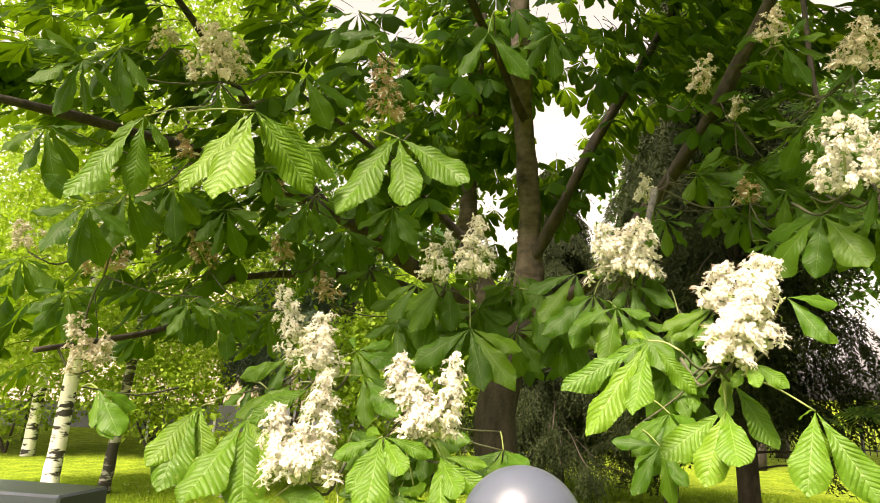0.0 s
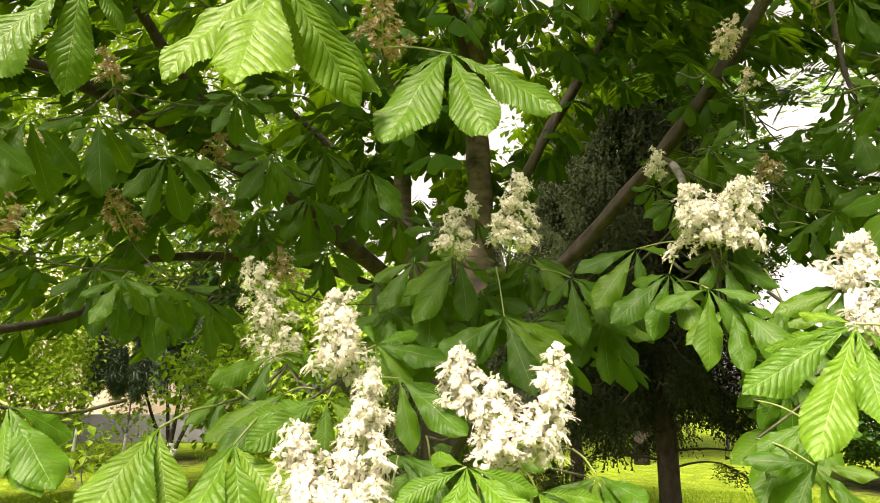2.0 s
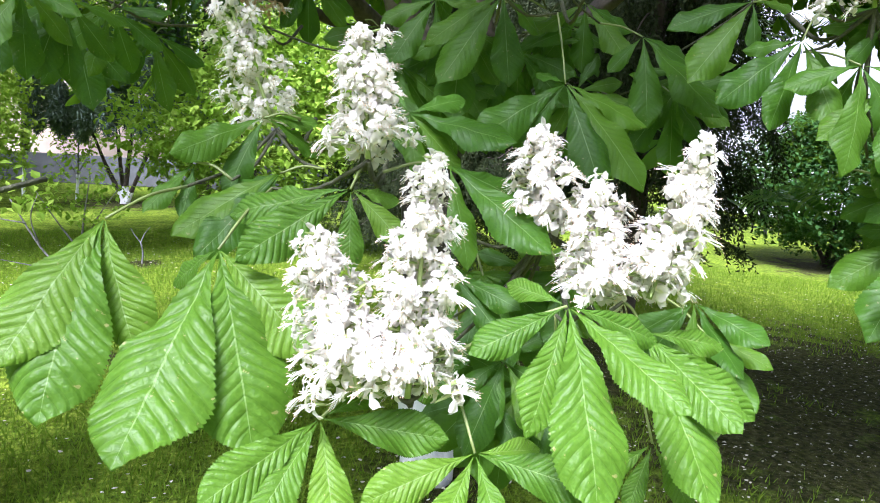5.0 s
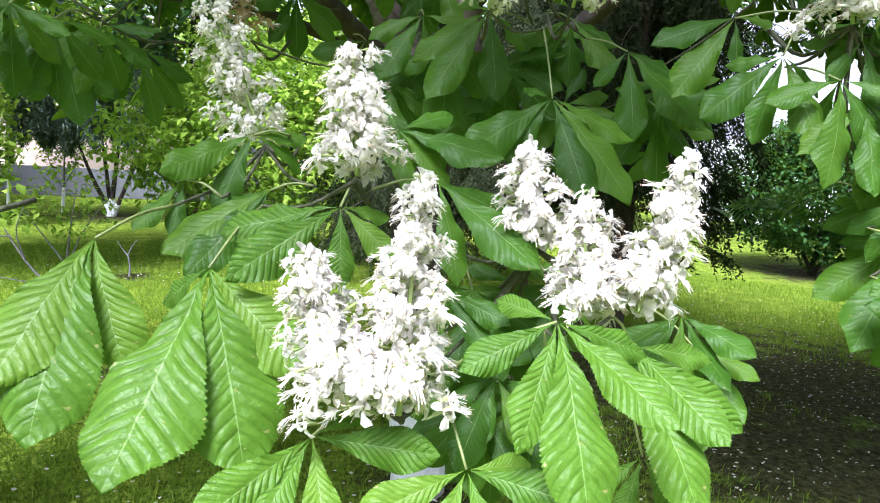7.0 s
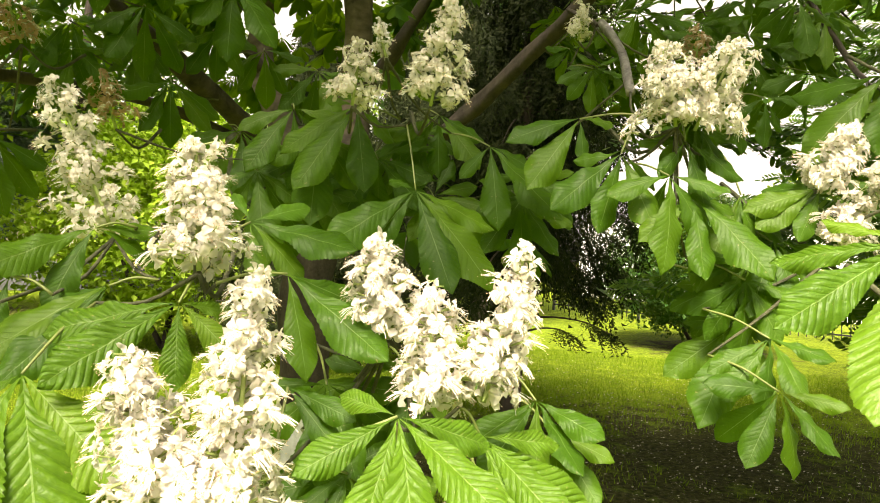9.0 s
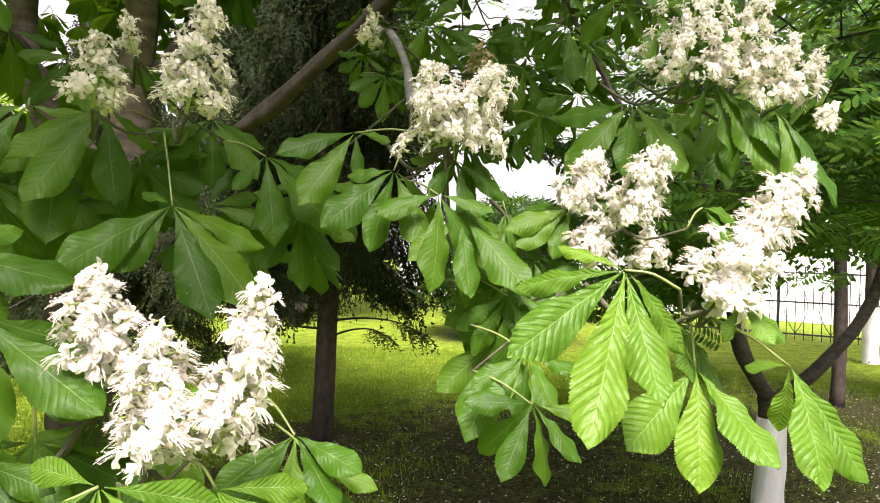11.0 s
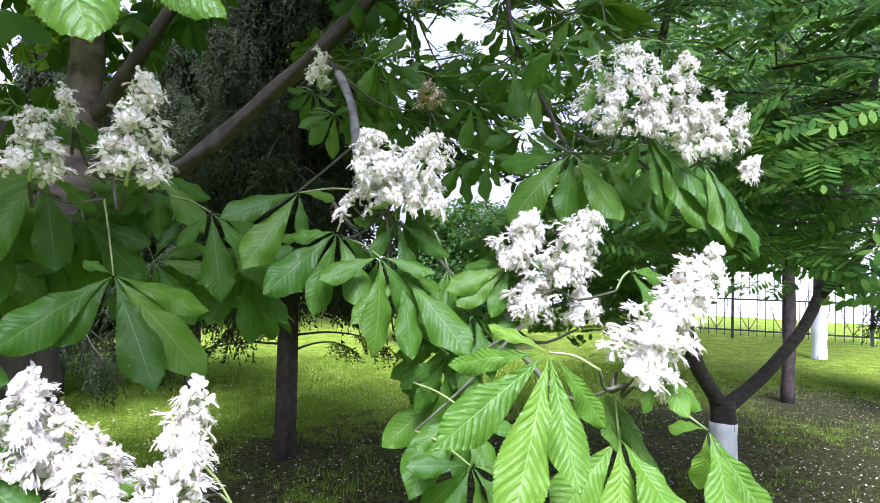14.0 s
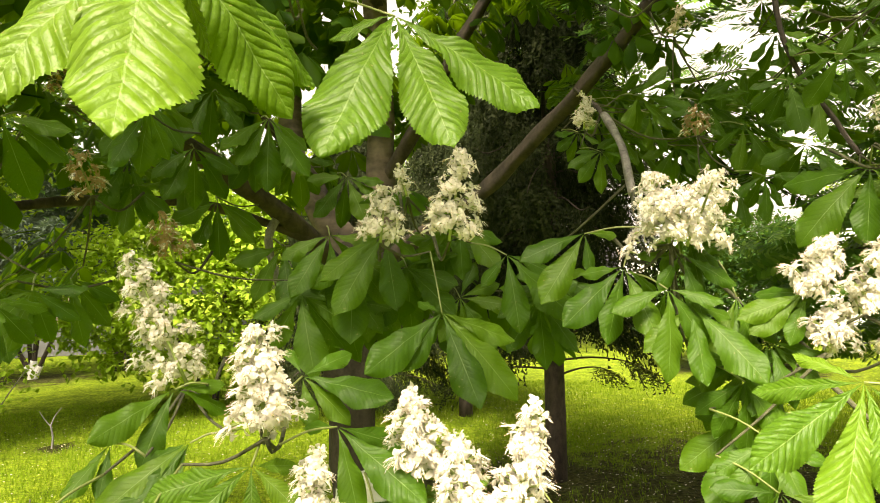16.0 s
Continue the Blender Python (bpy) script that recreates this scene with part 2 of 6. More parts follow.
def leaflet_grid(rows, cols, width, curl, twist, pleat, seed):
    """A leaflet whose rows slant forward along its side veins; the blade bulges between them."""
    verts, uvs, faces = [], [], []
    for i in range(rows + 1):
        q = i / rows
        for k in range(cols + 1):
            u = 2 * k / cols - 1
            s = q + 0.17 * abs(u) ** 0.85 * math.sin(math.pi * q) ** 0.8
            w = width * half_width(min(1.0, s))
            edge = abs(u) > 0.99
            ww = w * (0.945 if edge and i % 2 and 0.15 < q < 0.97 else 1.0)
            x, y = u * ww, s
            z = 0.18 * abs(x) - 0.46 * x * x / max(width, 0.01) - curl * s ** 2.1 + twist * x * s
            if pleat:
                ph = (q * VEINS) % 1.0
                bulge = math.sin(math.pi * ph) ** 0.6 if 0.01 < ph < 0.99 else 0.0
                fade = min(1, abs(u) * 2.5) * min(1, q * 6) * min(1, (1 - q) * 5)
                z += pleat * (bulge - 0.6) * fade * (1 - 0.35 * u * u) * (0.8 + 0.5 * noise.noise(Vector((seed, q * 20, u))))
                z += 0.026 * noise.noise(Vector((x * 6 + seed, y * 5, seed * 1.7))) + 0.45 * pleat * noise.noise(Vector((x * 26, y * 26, seed * 3.1))) + 0.35 * pleat * noise.noise(Vector((x * 60, y * 60, seed * 2.1)))
                z += 0.026 * abs(u) ** 3 * math.sin(s * 19 + seed) * min(1, q * 4)
            verts.append((x, y, z))
            uvs.append((0.5 + u / 2, q))
    for i in range(rows):
        for k in range(cols):
            a = i * (cols + 1) + k
            faces.append((a, a + 1, a + cols + 2, a + cols + 1))
    return verts, uvs, faces


LEAFLETS, YOUNG = [], []
for i, (wd, curl, twist) in enumerate([(0.205, 0.10, 0.1), (0.22, 0.16, -0.15), (0.195, 0.06, 0.0), (0.21, 0.22, 0.2), (0.2, 0.12, -0.1), (0.215, 0.02, 0.25)]):
    gv, gu, gf = leaflet_grid(60, 10, wd, curl, twist, 0.0045, i + 1)
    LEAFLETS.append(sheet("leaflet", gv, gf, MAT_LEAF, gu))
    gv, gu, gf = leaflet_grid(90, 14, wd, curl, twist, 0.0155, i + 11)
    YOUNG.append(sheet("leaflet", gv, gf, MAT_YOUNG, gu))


def whole_leaf(seed):
    """A plain compound leaf of five to seven leaflets; hub at the origin, middle leaflet along Y."""
    rng = random.Random(seed)
    verts, uvs, faces = [], [], []
    n = rng.choice((5, 5, 7, 7))
    for i in range(n):
        k = i - (n - 1) / 2
        a = k * rng.uniform(0.52, 0.66)
        size = (1 - 0.10 * abs(k) ** 1.35) * rng.uniform(0.88, 1.08)
        gv, gu, gf = leaflet_grid(7, 4, rng.uniform(0.18, 0.22), rng.uniform(0.1, 0.35), rng.uniform(-0.2, 0.2), 0, seed + i)
        turn = Matrix.Rotation(-a, 3, "Z") @ Matrix.Rotation(-rng.uniform(0.1, 0.6), 3, "X") @ Matrix.Rotation(rng.uniform(-0.3, 0.3), 3, "Y")
        b = len(verts)
        verts += [turn @ (Vector(v) * size) for v in gv]
        uvs += gu
        faces += [tuple(q + b for q in f) for f in gf]
    pv, pf = tube([(0, 0, 0), (0, -0.3, 0.06), (0, -0.65, 0.02)], 0.010, 0.013, 4, steps=2)
    b = len(verts)
    verts += pv
    uvs += [(0.5, 0.0)] * len(pv)
    faces += [tuple(q + b for q in f) for f in pf]
    return verts, uvs, faces


WHOLE = [whole_leaf(100 + i) for i in range(8)]
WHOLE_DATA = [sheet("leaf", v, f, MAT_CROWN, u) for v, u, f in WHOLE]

# ---- ground ----
def ground_material():
    m = Nodes("lawn", 0.95)
    m.b.inputs["Specular IOR Level"].default_value = 0.05
    c = m.coord()
    big, mid, fine = m.noise(0.5, 3), m.noise(4, 5), m.noise(90, 4)
    grass = m.ramp(m.maths("ADD", m.maths("MULTIPLY", mid, 0.5), m.maths("MULTIPLY", fine, 0.5)), [(0.3, (0.042, 0.082, 0.009)), (0.5, (0.142, 0.215, 0.017)), (0.68, (0.25, 0.32, 0.034))])
    # dark soil tone, which also serves as painted tree shade
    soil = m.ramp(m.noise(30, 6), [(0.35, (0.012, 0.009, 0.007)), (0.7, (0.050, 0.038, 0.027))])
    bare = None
    for (x, y, r) in SOIL_AND_SHADE:
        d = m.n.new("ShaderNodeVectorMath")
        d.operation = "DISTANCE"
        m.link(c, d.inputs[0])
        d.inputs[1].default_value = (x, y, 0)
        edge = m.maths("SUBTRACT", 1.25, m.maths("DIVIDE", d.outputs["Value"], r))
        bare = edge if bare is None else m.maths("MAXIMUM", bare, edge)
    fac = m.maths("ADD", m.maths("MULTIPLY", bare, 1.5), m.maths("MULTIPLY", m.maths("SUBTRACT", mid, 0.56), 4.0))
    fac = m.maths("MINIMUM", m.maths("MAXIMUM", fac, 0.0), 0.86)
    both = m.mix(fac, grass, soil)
    tuft = m.ramp(m.noise(26, 6), [(0.36, (0.42, 0.45, 0.40)), (0.52, (1.0, 1.0, 1.0)), (0.66, (1.45, 1.4, 1.35))])
    both = m.mix(0.85, both, tuft, "MULTIPLY")
    fleck = m.maths("MULTIPLY", m.maths("GREATER_THAN", m.noise(150, 2), 0.70), m.maths("ADD", 0.18, m.maths("MULTIPLY", fac, 0.5)))
    m.colour(m.mix(fleck, both, (0.42, 0.38, 0.28)))
    m.bump(m.maths("ADD", m.noise(40, 6), mid), 1.0, 0.05)
    return m.mat


# circles of bare soil; those near the rowan also paint in its shade
SOIL_AND_SHADE = [(2.43, 4.88, 1.0), (3.7, 4.0, 1.8), (5.2, 2.8, 2.0), (7.9, 2.6, 1.8), (2.6, 3.1, 1.5), (8.5, 8.6, 1.3), (0.4, 3.05, 0.35), (3.0, 2.2, 1.5), (1.7, 4.4, 0.9), (6.6, 1.2, 1.6), (4.4, 1.5, 1.5), (5.6, 1.7, 1.6), (3.6, 1.3, 0.9), (6.2, 3.3, 1.2), (-3.25, 14.4, 1.2), (-1.42, 4.68, 0.28), (-1.72, 8.0, 0.25)]
gv, gf = [], []
N = 60
xs = [math.copysign(abs(k / N) ** 2.4, k) * 260 for k in range(-N, N + 1)]
for a in xs:
    for b in xs:
        near = max(0.0, 1 - math.hypot(a, b) / 30)
        gv.append((a, b + 4, near * 0.03 * noise.noise(Vector((a * 0.8, b * 0.8, 0)))))
for i in range(2 * N):
    for k in range(2 * N):
        a = i * (2 * N + 1) + k
        gf.append((a, a + 2 * N + 1, a + 2 * N + 2, a + 1))
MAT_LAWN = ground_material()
tagged(part("ground", sheet("ground", gv, gf, MAT_LAWN), MAT_LAWN, None), "mown green lawn with bare dark soil and painted shade under the trees", "lawn", kind="structure")

MAT_BLADE = leaf_material("grass blade", (0.052, 0.104, 0.009), (0.110, 0.186, 0.014), (0.195, 0.270, 0.025), veins=False, share=0.35, rough=0.7)


def soil_and_shade_at(x, y):
    return max(1 - math.hypot(x - a, y - b) / r for a, b, r in SOIL_AND_SHADE)


def grass():
    rng = random.Random(5)
    v, f = [], []
    for i in range(210000):
        d = rng.uniform(0, 1) ** 0.75 * 9 + 1.4
        a = rng.uniform(-0.75, 1.45)
        x, y = -0.3 + d * math.sin(a), 0.4 + d * math.cos(a)
        if rng.random() < soil_and_shade_at(x, y) * 1.25 + 0.14:
            continue
        h, w, t = rng.uniform(0.025, 0.06), rng.uniform(0.0025, 0.005), rng.uniform(0, 6.28)
        lx, ly = rng.uniform(-0.03, 0.03), rng.uniform(-0.03, 0.03)
        dx, dy = math.cos(t) * w, math.sin(t) * w
        b = len(v)
        v += [(x - dx, y - dy, -0.005), (x + dx, y + dy, -0.005), (x + lx, y + ly, h)]
        f.append((b, b + 1, b + 2))
    return part("grass", sheet("grass", v, f, MAT_BLADE), MAT_BLADE, None)


tagged(grass(), "short green grass blades of the lawn", "grass", kind="stuff")


def fallen_petals():
    rng = random.Random(9)
    v, f = [], []
    for i in range(11000):
        d, a = rng.uniform(0, 1) ** 0.7 * 8 + 1.6, rng.uniform(-0.6, 1.45)
        x, y = -0.3 + d * math.sin(a), 0.4 + d * math.cos(a)
        if rng.random() > 0.45 + 0.6 * soil_and_shade_at(x, y) and i % 3:
            continue
        r, t, z = rng.uniform(0.004, 0.012), rng.uniform(0, 6.28), rng.uniform(0.012, 0.035)
        b = len(v)
        for k in range(5):
            q = t + k * 1.2566
            v.append((x + r * math.cos(q), y + r * math.sin(q) * 0.7, z + rng.uniform(-0.003, 0.004)))
        f.append(tuple(range(b, b + 5)))
    mat = plain("fallen petal", (0.44, 0.41, 0.32), 0.8)
    return part("fallen_petals", sheet("fallen_petals", v, f, mat), mat, None)


tagged(fallen_petals(), "small whitish petals scattered over the lawn and soil", "petals", kind="stuff")

# ---- the chestnut tree ----
chestnut = thing("chestnut_tree", "flowering horse chestnut tree with twin stems and a whitewashed foot", "tree", (0.38, 3.08, 0))
INV = Matrix.Translation((-0.38, -3.08, 0))


def under(ob):
    """Keeps a part's world place under the chestnut's foot."""
    ob.matrix_parent_inverse = INV
    return ob


under(rod("trunk", [(0.38, 3.08, -0.05), (0.36, 3.1, 0.5), (0.33, 3.16, 1.2), (0.42, 3.24, 1.8)], 0.115, 0.098, MAT_BARK, chestnut, "grey-brown trunk", 18, 0.25, 1, 8))
under(rod("whitewash", [(0.38, 3.08, -0.02), (0.362, 3.098, 0.45), (0.352, 3.125, 0.82)], 0.124, 0.114, MAT_WASH, chestnut, "white limewashed foot of the trunk", 18, 0.25, 1, 8))
LIMB_LINES = []


def limb(points, r0, r1, mat=None, name="limb", label="", seed=0):
    LIMB_LINES.append(points)
    return under(rod(name, points, r0, r1, mat or MAT_BARK, chestnut, label, 12, 0.5, seed, 10))


limb([(0.42, 3.24, 1.72), (0.53, 3.3, 2.0), (0.51, 3.24, 2.6), (0.45, 3.05, 3.5), (0.5, 2.9, 4.6)], 0.082, 0.045, MAT_STEM_BARK, "stem", seed=2)
limb([(0.40, 3.24, 1.7), (0.22, 3.7, 2.2), (0.21, 4.05, 2.6), (0.25, 3.8, 3.7), (0.3, 3.7, 4.8)], 0.075, 0.04, MAT_STEM_BARK, "stem", seed=3)
limb([(0.53, 3.28, 2.1), (0.66, 3.12, 2.35), (0.86, 3.02, 2.75), (1.3, 2.95, 3.5), (1.6, 2.9, 4.2)], 0.032, 0.018, seed=4)
limb([(0.40, 3.2, 1.65), (0.58, 2.95, 1.8), (0.76, 2.72, 1.95), (0.93, 2.37, 2.2), (1.07, 1.98, 2.5), (1.2, 1.6, 2.9), (1.3, 1.3, 3.3)], 0.042, 0.016, seed=5)
limb([(0.38, 3.18, 1.6), (0.12, 3.1, 1.86), (-0.36, 2.72, 2.14), (-0.64, 2.47, 2.24), (-1.03, 2.1, 2.32), (-1.35, 1.4, 2.2)], 0.048, 0.012, seed=6)
limb([(0.2, 3.1, 1.8), (-0.3, 3.0, 1.95), (-0.84, 2.45, 1.85), (-0.9, 1.98, 1.6), (-1.04, 1.46, 1.48)], 0.022, 0.007, seed=7)
limb([(0.04, 3.06, 1.95), (-0.03, 3.0, 1.8), (0.02, 2.93, 1.56)], 0.020, 0.014, MAT_DEAD, "dead_stub", "broken pale dead branch stub", 8)
limb([(0.96, 2.25, 2.30), (0.84, 1.95, 2.14), (0.75, 1.81, 2.07)], 0.006, 0.005, MAT_BARK, "twig", "", 9)
limb([(0.735, 1.775, 2.062), (0.655, 1.60, 1.93), (0.585, 1.48, 1.80)], 0.0105, 0.0085, MAT_DEAD, "bare_twig", "pale grey bare twig", 10)
limb([(1.2, 1.62, 2.88), (1.21, 1.61, 2.3), (1.27, 1.5, 2.0), (1.2, 1.4, 1.9)], 0.008, 0.005, seed=11)
limb([(-0.5, 2.6, 2.2), (-0.9, 2.6, 2.7), (-1.2, 2.2, 3.1), (-1.5, 1.9, 3.3)], 0.025, 0.010, seed=12)
limb([(0.22, 3.75, 2.3), (-0.3, 3.6, 2.8), (-0.9, 3.4, 3.2)], 0.03, 0.012, seed=13)
limb([(0.5, 3.15, 2.9), (0.2, 2.6, 3.2), (0.0, 2.0, 3.2), (-0.1, 1.5, 2.9)], 0.026, 0.010, seed=14)

LIMB_POINTS = [p for line in LIMB_LINES for p in bend(line, 8)]
NODES, LEAF_NODES = [], []


def outward(h):
    """The way that a leaf's upper face looks: up, out from the trunk and to the open lawn."""
    flat = Vector((h[0] - 0.45, h[1] - 3.2, 0)).normalized() * 0.45 + Vector((-0.3 - h[0], 0.3 - h[1], 0)).normalized() * 0.55
    return flat * 0.85 + Vector((0, 0, 0.5))


def stalk(name, a, b, r0, r1, mat, parent, sag=0.02, sides=6):
    a, b = Vector(a), Vector(b)
    mid = (a + b) / 2 + Vector((0, 0, sag))
    return rod(name, [a, mid, b], r0, r1, mat, parent, sides=sides, steps=4)


LEAF_RNG = random.Random(21)


def hero_leaf(hub, tips, node=None, wide=1.0, young=False):
    """A compound leaf: hub, the tips of its leaflets, and the node of the shoot that its stalk springs from."""
    h = Vector(hub)
    n = Vector(node) if node else h + outward(hub) * -0.08 + Vector((0, 0, 0.05))
    LEAF_NODES.append(n)
    stem = under(stalk("leaf", h, n, 0.0014, 0.0019, MAT_STALK, chestnut, 0.006))
    face = outward(hub)
    for tip in tips:
        d = Vector(tip) - h
        size = d.length * 1.03
        m = frame_of(h + d.normalized() * 0.004, d, face + Vector((LEAF_RNG.uniform(-0.25, 0.25), LEAF_RNG.uniform(-0.25, 0.25), 0)))
        data = LEAF_RNG.choice(YOUNG if young else LEAFLETS)
        leaflet = new("leaflet", data)
        leaflet.parent = stem
        w = LEAF_RNG.uniform(0.82, 0.98) * wide
        leaflet.matrix_basis = m @ Matrix.Diagonal((size * w, size, size, 1))


def blossom(seed, kind):
    """One flower: crumpled petals, long curved stamens, green calyx; it looks along +Z."""
    rng = random.Random(seed)
    v, f, uv, mats = [], [], [], []

    def add(vs, fs, us, k):
        b = len(v)
        v.extend(vs), uv.extend(us)
        f.extend(tuple(q + b for q in face) for face in fs)
        mats.extend([k] * len(fs))

    for p in range(5):
        a = p * 1.2566 + rng.uniform(-0.3, 0.3)
        size, open_ = rng.uniform(0.75, 1.15), rng.uniform(0.45, 1.2)
        vs, us = [], []
        for s, w in ((0, 0.05), (0.3, 0.16), (0.6, 0.31), (0.88, 0.33), (1.08, 0.14)):
            for k in (-1, -0.5, 0, 0.5, 1):
                fold = rng.uniform(-0.13, 0.13) * s
                r = s * size * math.sin(open_) * 0.75 + 0.05
                z = s * size * math.cos(open_) * 0.75 - 0.42 * s ** 3 * open_ + fold + 0.11 * abs(k) * (1 - s)
                x, y = r + fold * 0.6, k * w * size * 0.8 + rng.uniform(-0.05, 0.05) * s
                vs.append(Vector((x * math.cos(a) - y * math.sin(a), x * math.sin(a) + y * math.cos(a), z)))
                us.append((0.5 + 0.5 * k, s))
        fs = [(i * 5 + k, i * 5 + k + 1, i * 5 + k + 6, i * 5 + k + 5) for i in range(4) for k in range(4)]
        add(vs, fs, us, 0)
    for s in range(14):
        a, lean, reach = rng.uniform(0, 6.283), rng.uniform(0.15, 0.8), rng.uniform(0.7, 1.1)
        out = Vector((math.cos(a), math.sin(a), 0))
        side = Vector((-out.y, out.x, 0)) * 0.017
        line = [(out * (0.04 + lean * q * q * 0.6) + Vector((0, 0, q * 1.65 - 0.60 * q * q)) + Vector((0.16 * math.sin(q * 3 + a), -1.05 * q * q + 0.45 * q ** 4, 0))) * reach for q in (0, 0.25, 0.5, 0.75, 1.0)]
        vs, fs = [], []
        for q in line:
            vs += [q - side, q + side]
        fs = [(2 * i, 2 * i + 1, 2 * i + 3, 2 * i + 2) for i in range(4)]
        add(vs, fs, [(0.5, 0.9)] * 10, 1)
        e, t = line[-1], 0.032
        add([e + Vector((t, 0, 0)), e + Vector((0, t, 0)), e + Vector((-t, 0, 0)), e + Vector((0, -t, 0)), e + Vector((0, 0, t * 1.6))], [(0, 1, 4), (1, 2, 4), (2, 3, 4), (3, 0, 4)], [(0.5, 0.9)] * 5, 2)
    cv, cf = tube([(0, 0, -0.75), (0, 0, -0.3), (0, 0, 0.12)], 0.035, 0.13, 5, steps=2)
    add(cv, cf, [(0.5, 0.9)] * len(cv), 3)
    data = sheet("blossom", v, f, (MAT_PETAL[kind], MAT_STAMEN, MAT_ANTHER, MAT_STEM), uv)
    data.polygons.foreach_set("material_index", mats)
    return data


BLOSSOMS = {k: [blossom(40 + i, k) for i in range(8)] for k in ("fresh", "cream", "dry")}
PAN_RNG = random.Random(77)


def panicle(base, top, radius, count, kind):
    """An upright candle of blossoms on a green axis."""
    rng = PAN_RNG
    a, b = Vector(base), Vector(top)
    axis = b - a
    long = axis.length
    way = axis.normalized()
    NODES.append(a - way * 0.015)
    spike = under(rod("flower_panicle", [a - way * 0.012, (a + b) / 2, b - way * 0.01], 0.0030, 0.0015, MAT_STEM, chestnut, {"fresh": "white flower candle", "cream": "cream flower candle", "dry": "browning flower candle"}[kind], 6, 0, 0, 4))
    side = way.orthogonal().normalized()
    other = way.cross(side)
    radius *= 1.55 if kind == "fresh" else 1.2
    sprays = max(4, int(count * 0.78))
    spots = []
    for i in range(sprays):
        s = ((i + rng.uniform(0.1, 0.9)) / sprays) ** 1.05
        r = radius * (1.0 - 0.74 * s) ** 0.7 * rng.uniform(0.55, 1.05)
        t = i * 2.39996 + rng.uniform(-0.5, 0.5)
        for k in range(3 if s > 0.8 else 4):
            spots.append((s, max(0.002, r * (1.0 if k else 0.5) + rng.uniform(-0.007, 0.004)), t + rng.uniform(-1, 1) * 0.009 / max(r, 0.006), rng.uniform(-0.009, 0.009)))
    for s, r, t, slip in spots:
        out = side * math.cos(t) + other * math.sin(t)
        size = min(0.0175, max(0.012, radius * 0.45)) * rng.uniform(0.75, 1.15) * (1.0 - 0.3 * s)
        face = (out * rng.uniform(0.8, 1.2) + way * rng.uniform(-0.2, 0.6)).normalized()
        place = a + way * (s * long * 0.985 + slip) + out * r - face * size * 0.5
        turn = frame_of((0, 0, 0), Vector((0, 0, 1)) - face * face.z, face) @ Matrix.Rotation(rng.uniform(-0.5, 0.5), 4, "Z")
        ob = new("blossom", rng.choice(BLOSSOMS[kind]))
        ob.parent = spike
        ob.matrix_basis = Matrix.Translation(place) @ turn @ Matrix.Diagonal((size, size, size, 1))


# leaves and flower candles within reach
hero_leaf((-0.371, 1.152, 1.332), [(-0.431, 0.996, 1.197), (-0.330, 1.014, 1.204), (-0.289, 1.072, 1.261), (-0.422, 1.176, 1.296)], (-0.322, 1.244, 1.388), wide=1.20, young=True)
hero_leaf((-0.477, 1.173, 1.356), [(-0.530, 1.062, 1.264), (-0.507, 1.037, 1.232), (-0.450, 1.100, 1.259)], (-0.413, 1.249, 1.385), wide=1.15, young=True)
hero_leaf((-0.243, 1.162, 1.397), [(-0.363, 1.198, 1.369), (-0.344, 1.100, 1.340), (-0.246, 1.119, 1.329), (-0.195, 1.117, 1.356), (-0.190, 1.185, 1.386)], (-0.213, 1.208, 1.437), wide=1.05, young=True)
hero_leaf((-0.334, 1.347, 1.469), [(-0.430, 1.289, 1.422), (-0.377, 1.299, 1.385), (-0.257, 1.372, 1.435), (-0.270, 1.367, 1.470)], (-0.289, 1.356, 1.472))
hero_leaf((-0.313, 1.295, 1.403), [(-0.397, 1.220, 1.320), (-0.355, 1.248, 1.332), (-0.423, 1.239, 1.345), (-0.372, 1.313, 1.380)], (-0.262, 1.293, 1.411))
hero_leaf((-0.411, 1.311, 1.410), [(-0.458, 1.267, 1.359), (-0.422, 1.278, 1.352)], (-0.368, 1.293, 1.392))
hero_leaf((-0.164, 1.271, 1.485), [(-0.091, 1.283, 1.515), (-0.060, 1.193, 1.460), (-0.158, 1.241, 1.423), (-0.109, 1.225, 1.433), (-0.179, 1.304, 1.523)], (-0.228, 1.196, 1.437))
hero_leaf((-0.133, 1.185, 1.428), [(-0.118, 1.123, 1.337), (-0.052, 1.088, 1.352), (-0.032, 1.189, 1.390), (-0.169, 1.223, 1.426)], (-0.208, 1.174, 1.416))
hero_leaf((0.112, 1.428, 1.559), [(-0.031, 1.411, 1.467), (0.035, 1.414, 1.469), (0.139, 1.333, 1.411), (0.204, 1.320, 1.432), (0.239, 1.403, 1.506), (0.087, 1.480, 1.581)], (0.112, 1.483, 1.674))
hero_leaf((0.053, 1.585, 1.717), [(-0.074, 1.601, 1.636), (-0.058, 1.554, 1.573), (0.060, 1.541, 1.571), (0.135, 1.602, 1.669), (0.006, 1.618, 1.731)], (0.154, 1.629, 1.714))
hero_leaf((0.311, 1.552, 1.670), [(0.257, 1.558, 1.611), (0.309, 1.496, 1.522), (0.399, 1.436, 1.538), (0.430, 1.528, 1.631)], (0.264, 1.630, 1.701))
hero_leaf((0.403, 1.282, 1.633), [(0.282, 1.283, 1.540), (0.346, 1.254, 1.509), (0.414, 1.209, 1.515), (0.471, 1.270, 1.588), (0.358, 1.338, 1.624)], (0.427, 1.280, 1.681))
hero_leaf((0.381, 1.366, 1.700), [(0.257, 1.374, 1.661), (0.283, 1.355, 1.579), (0.380, 1.343, 1.631), (0.444, 1.352, 1.702)], (0.475, 1.304, 1.707))
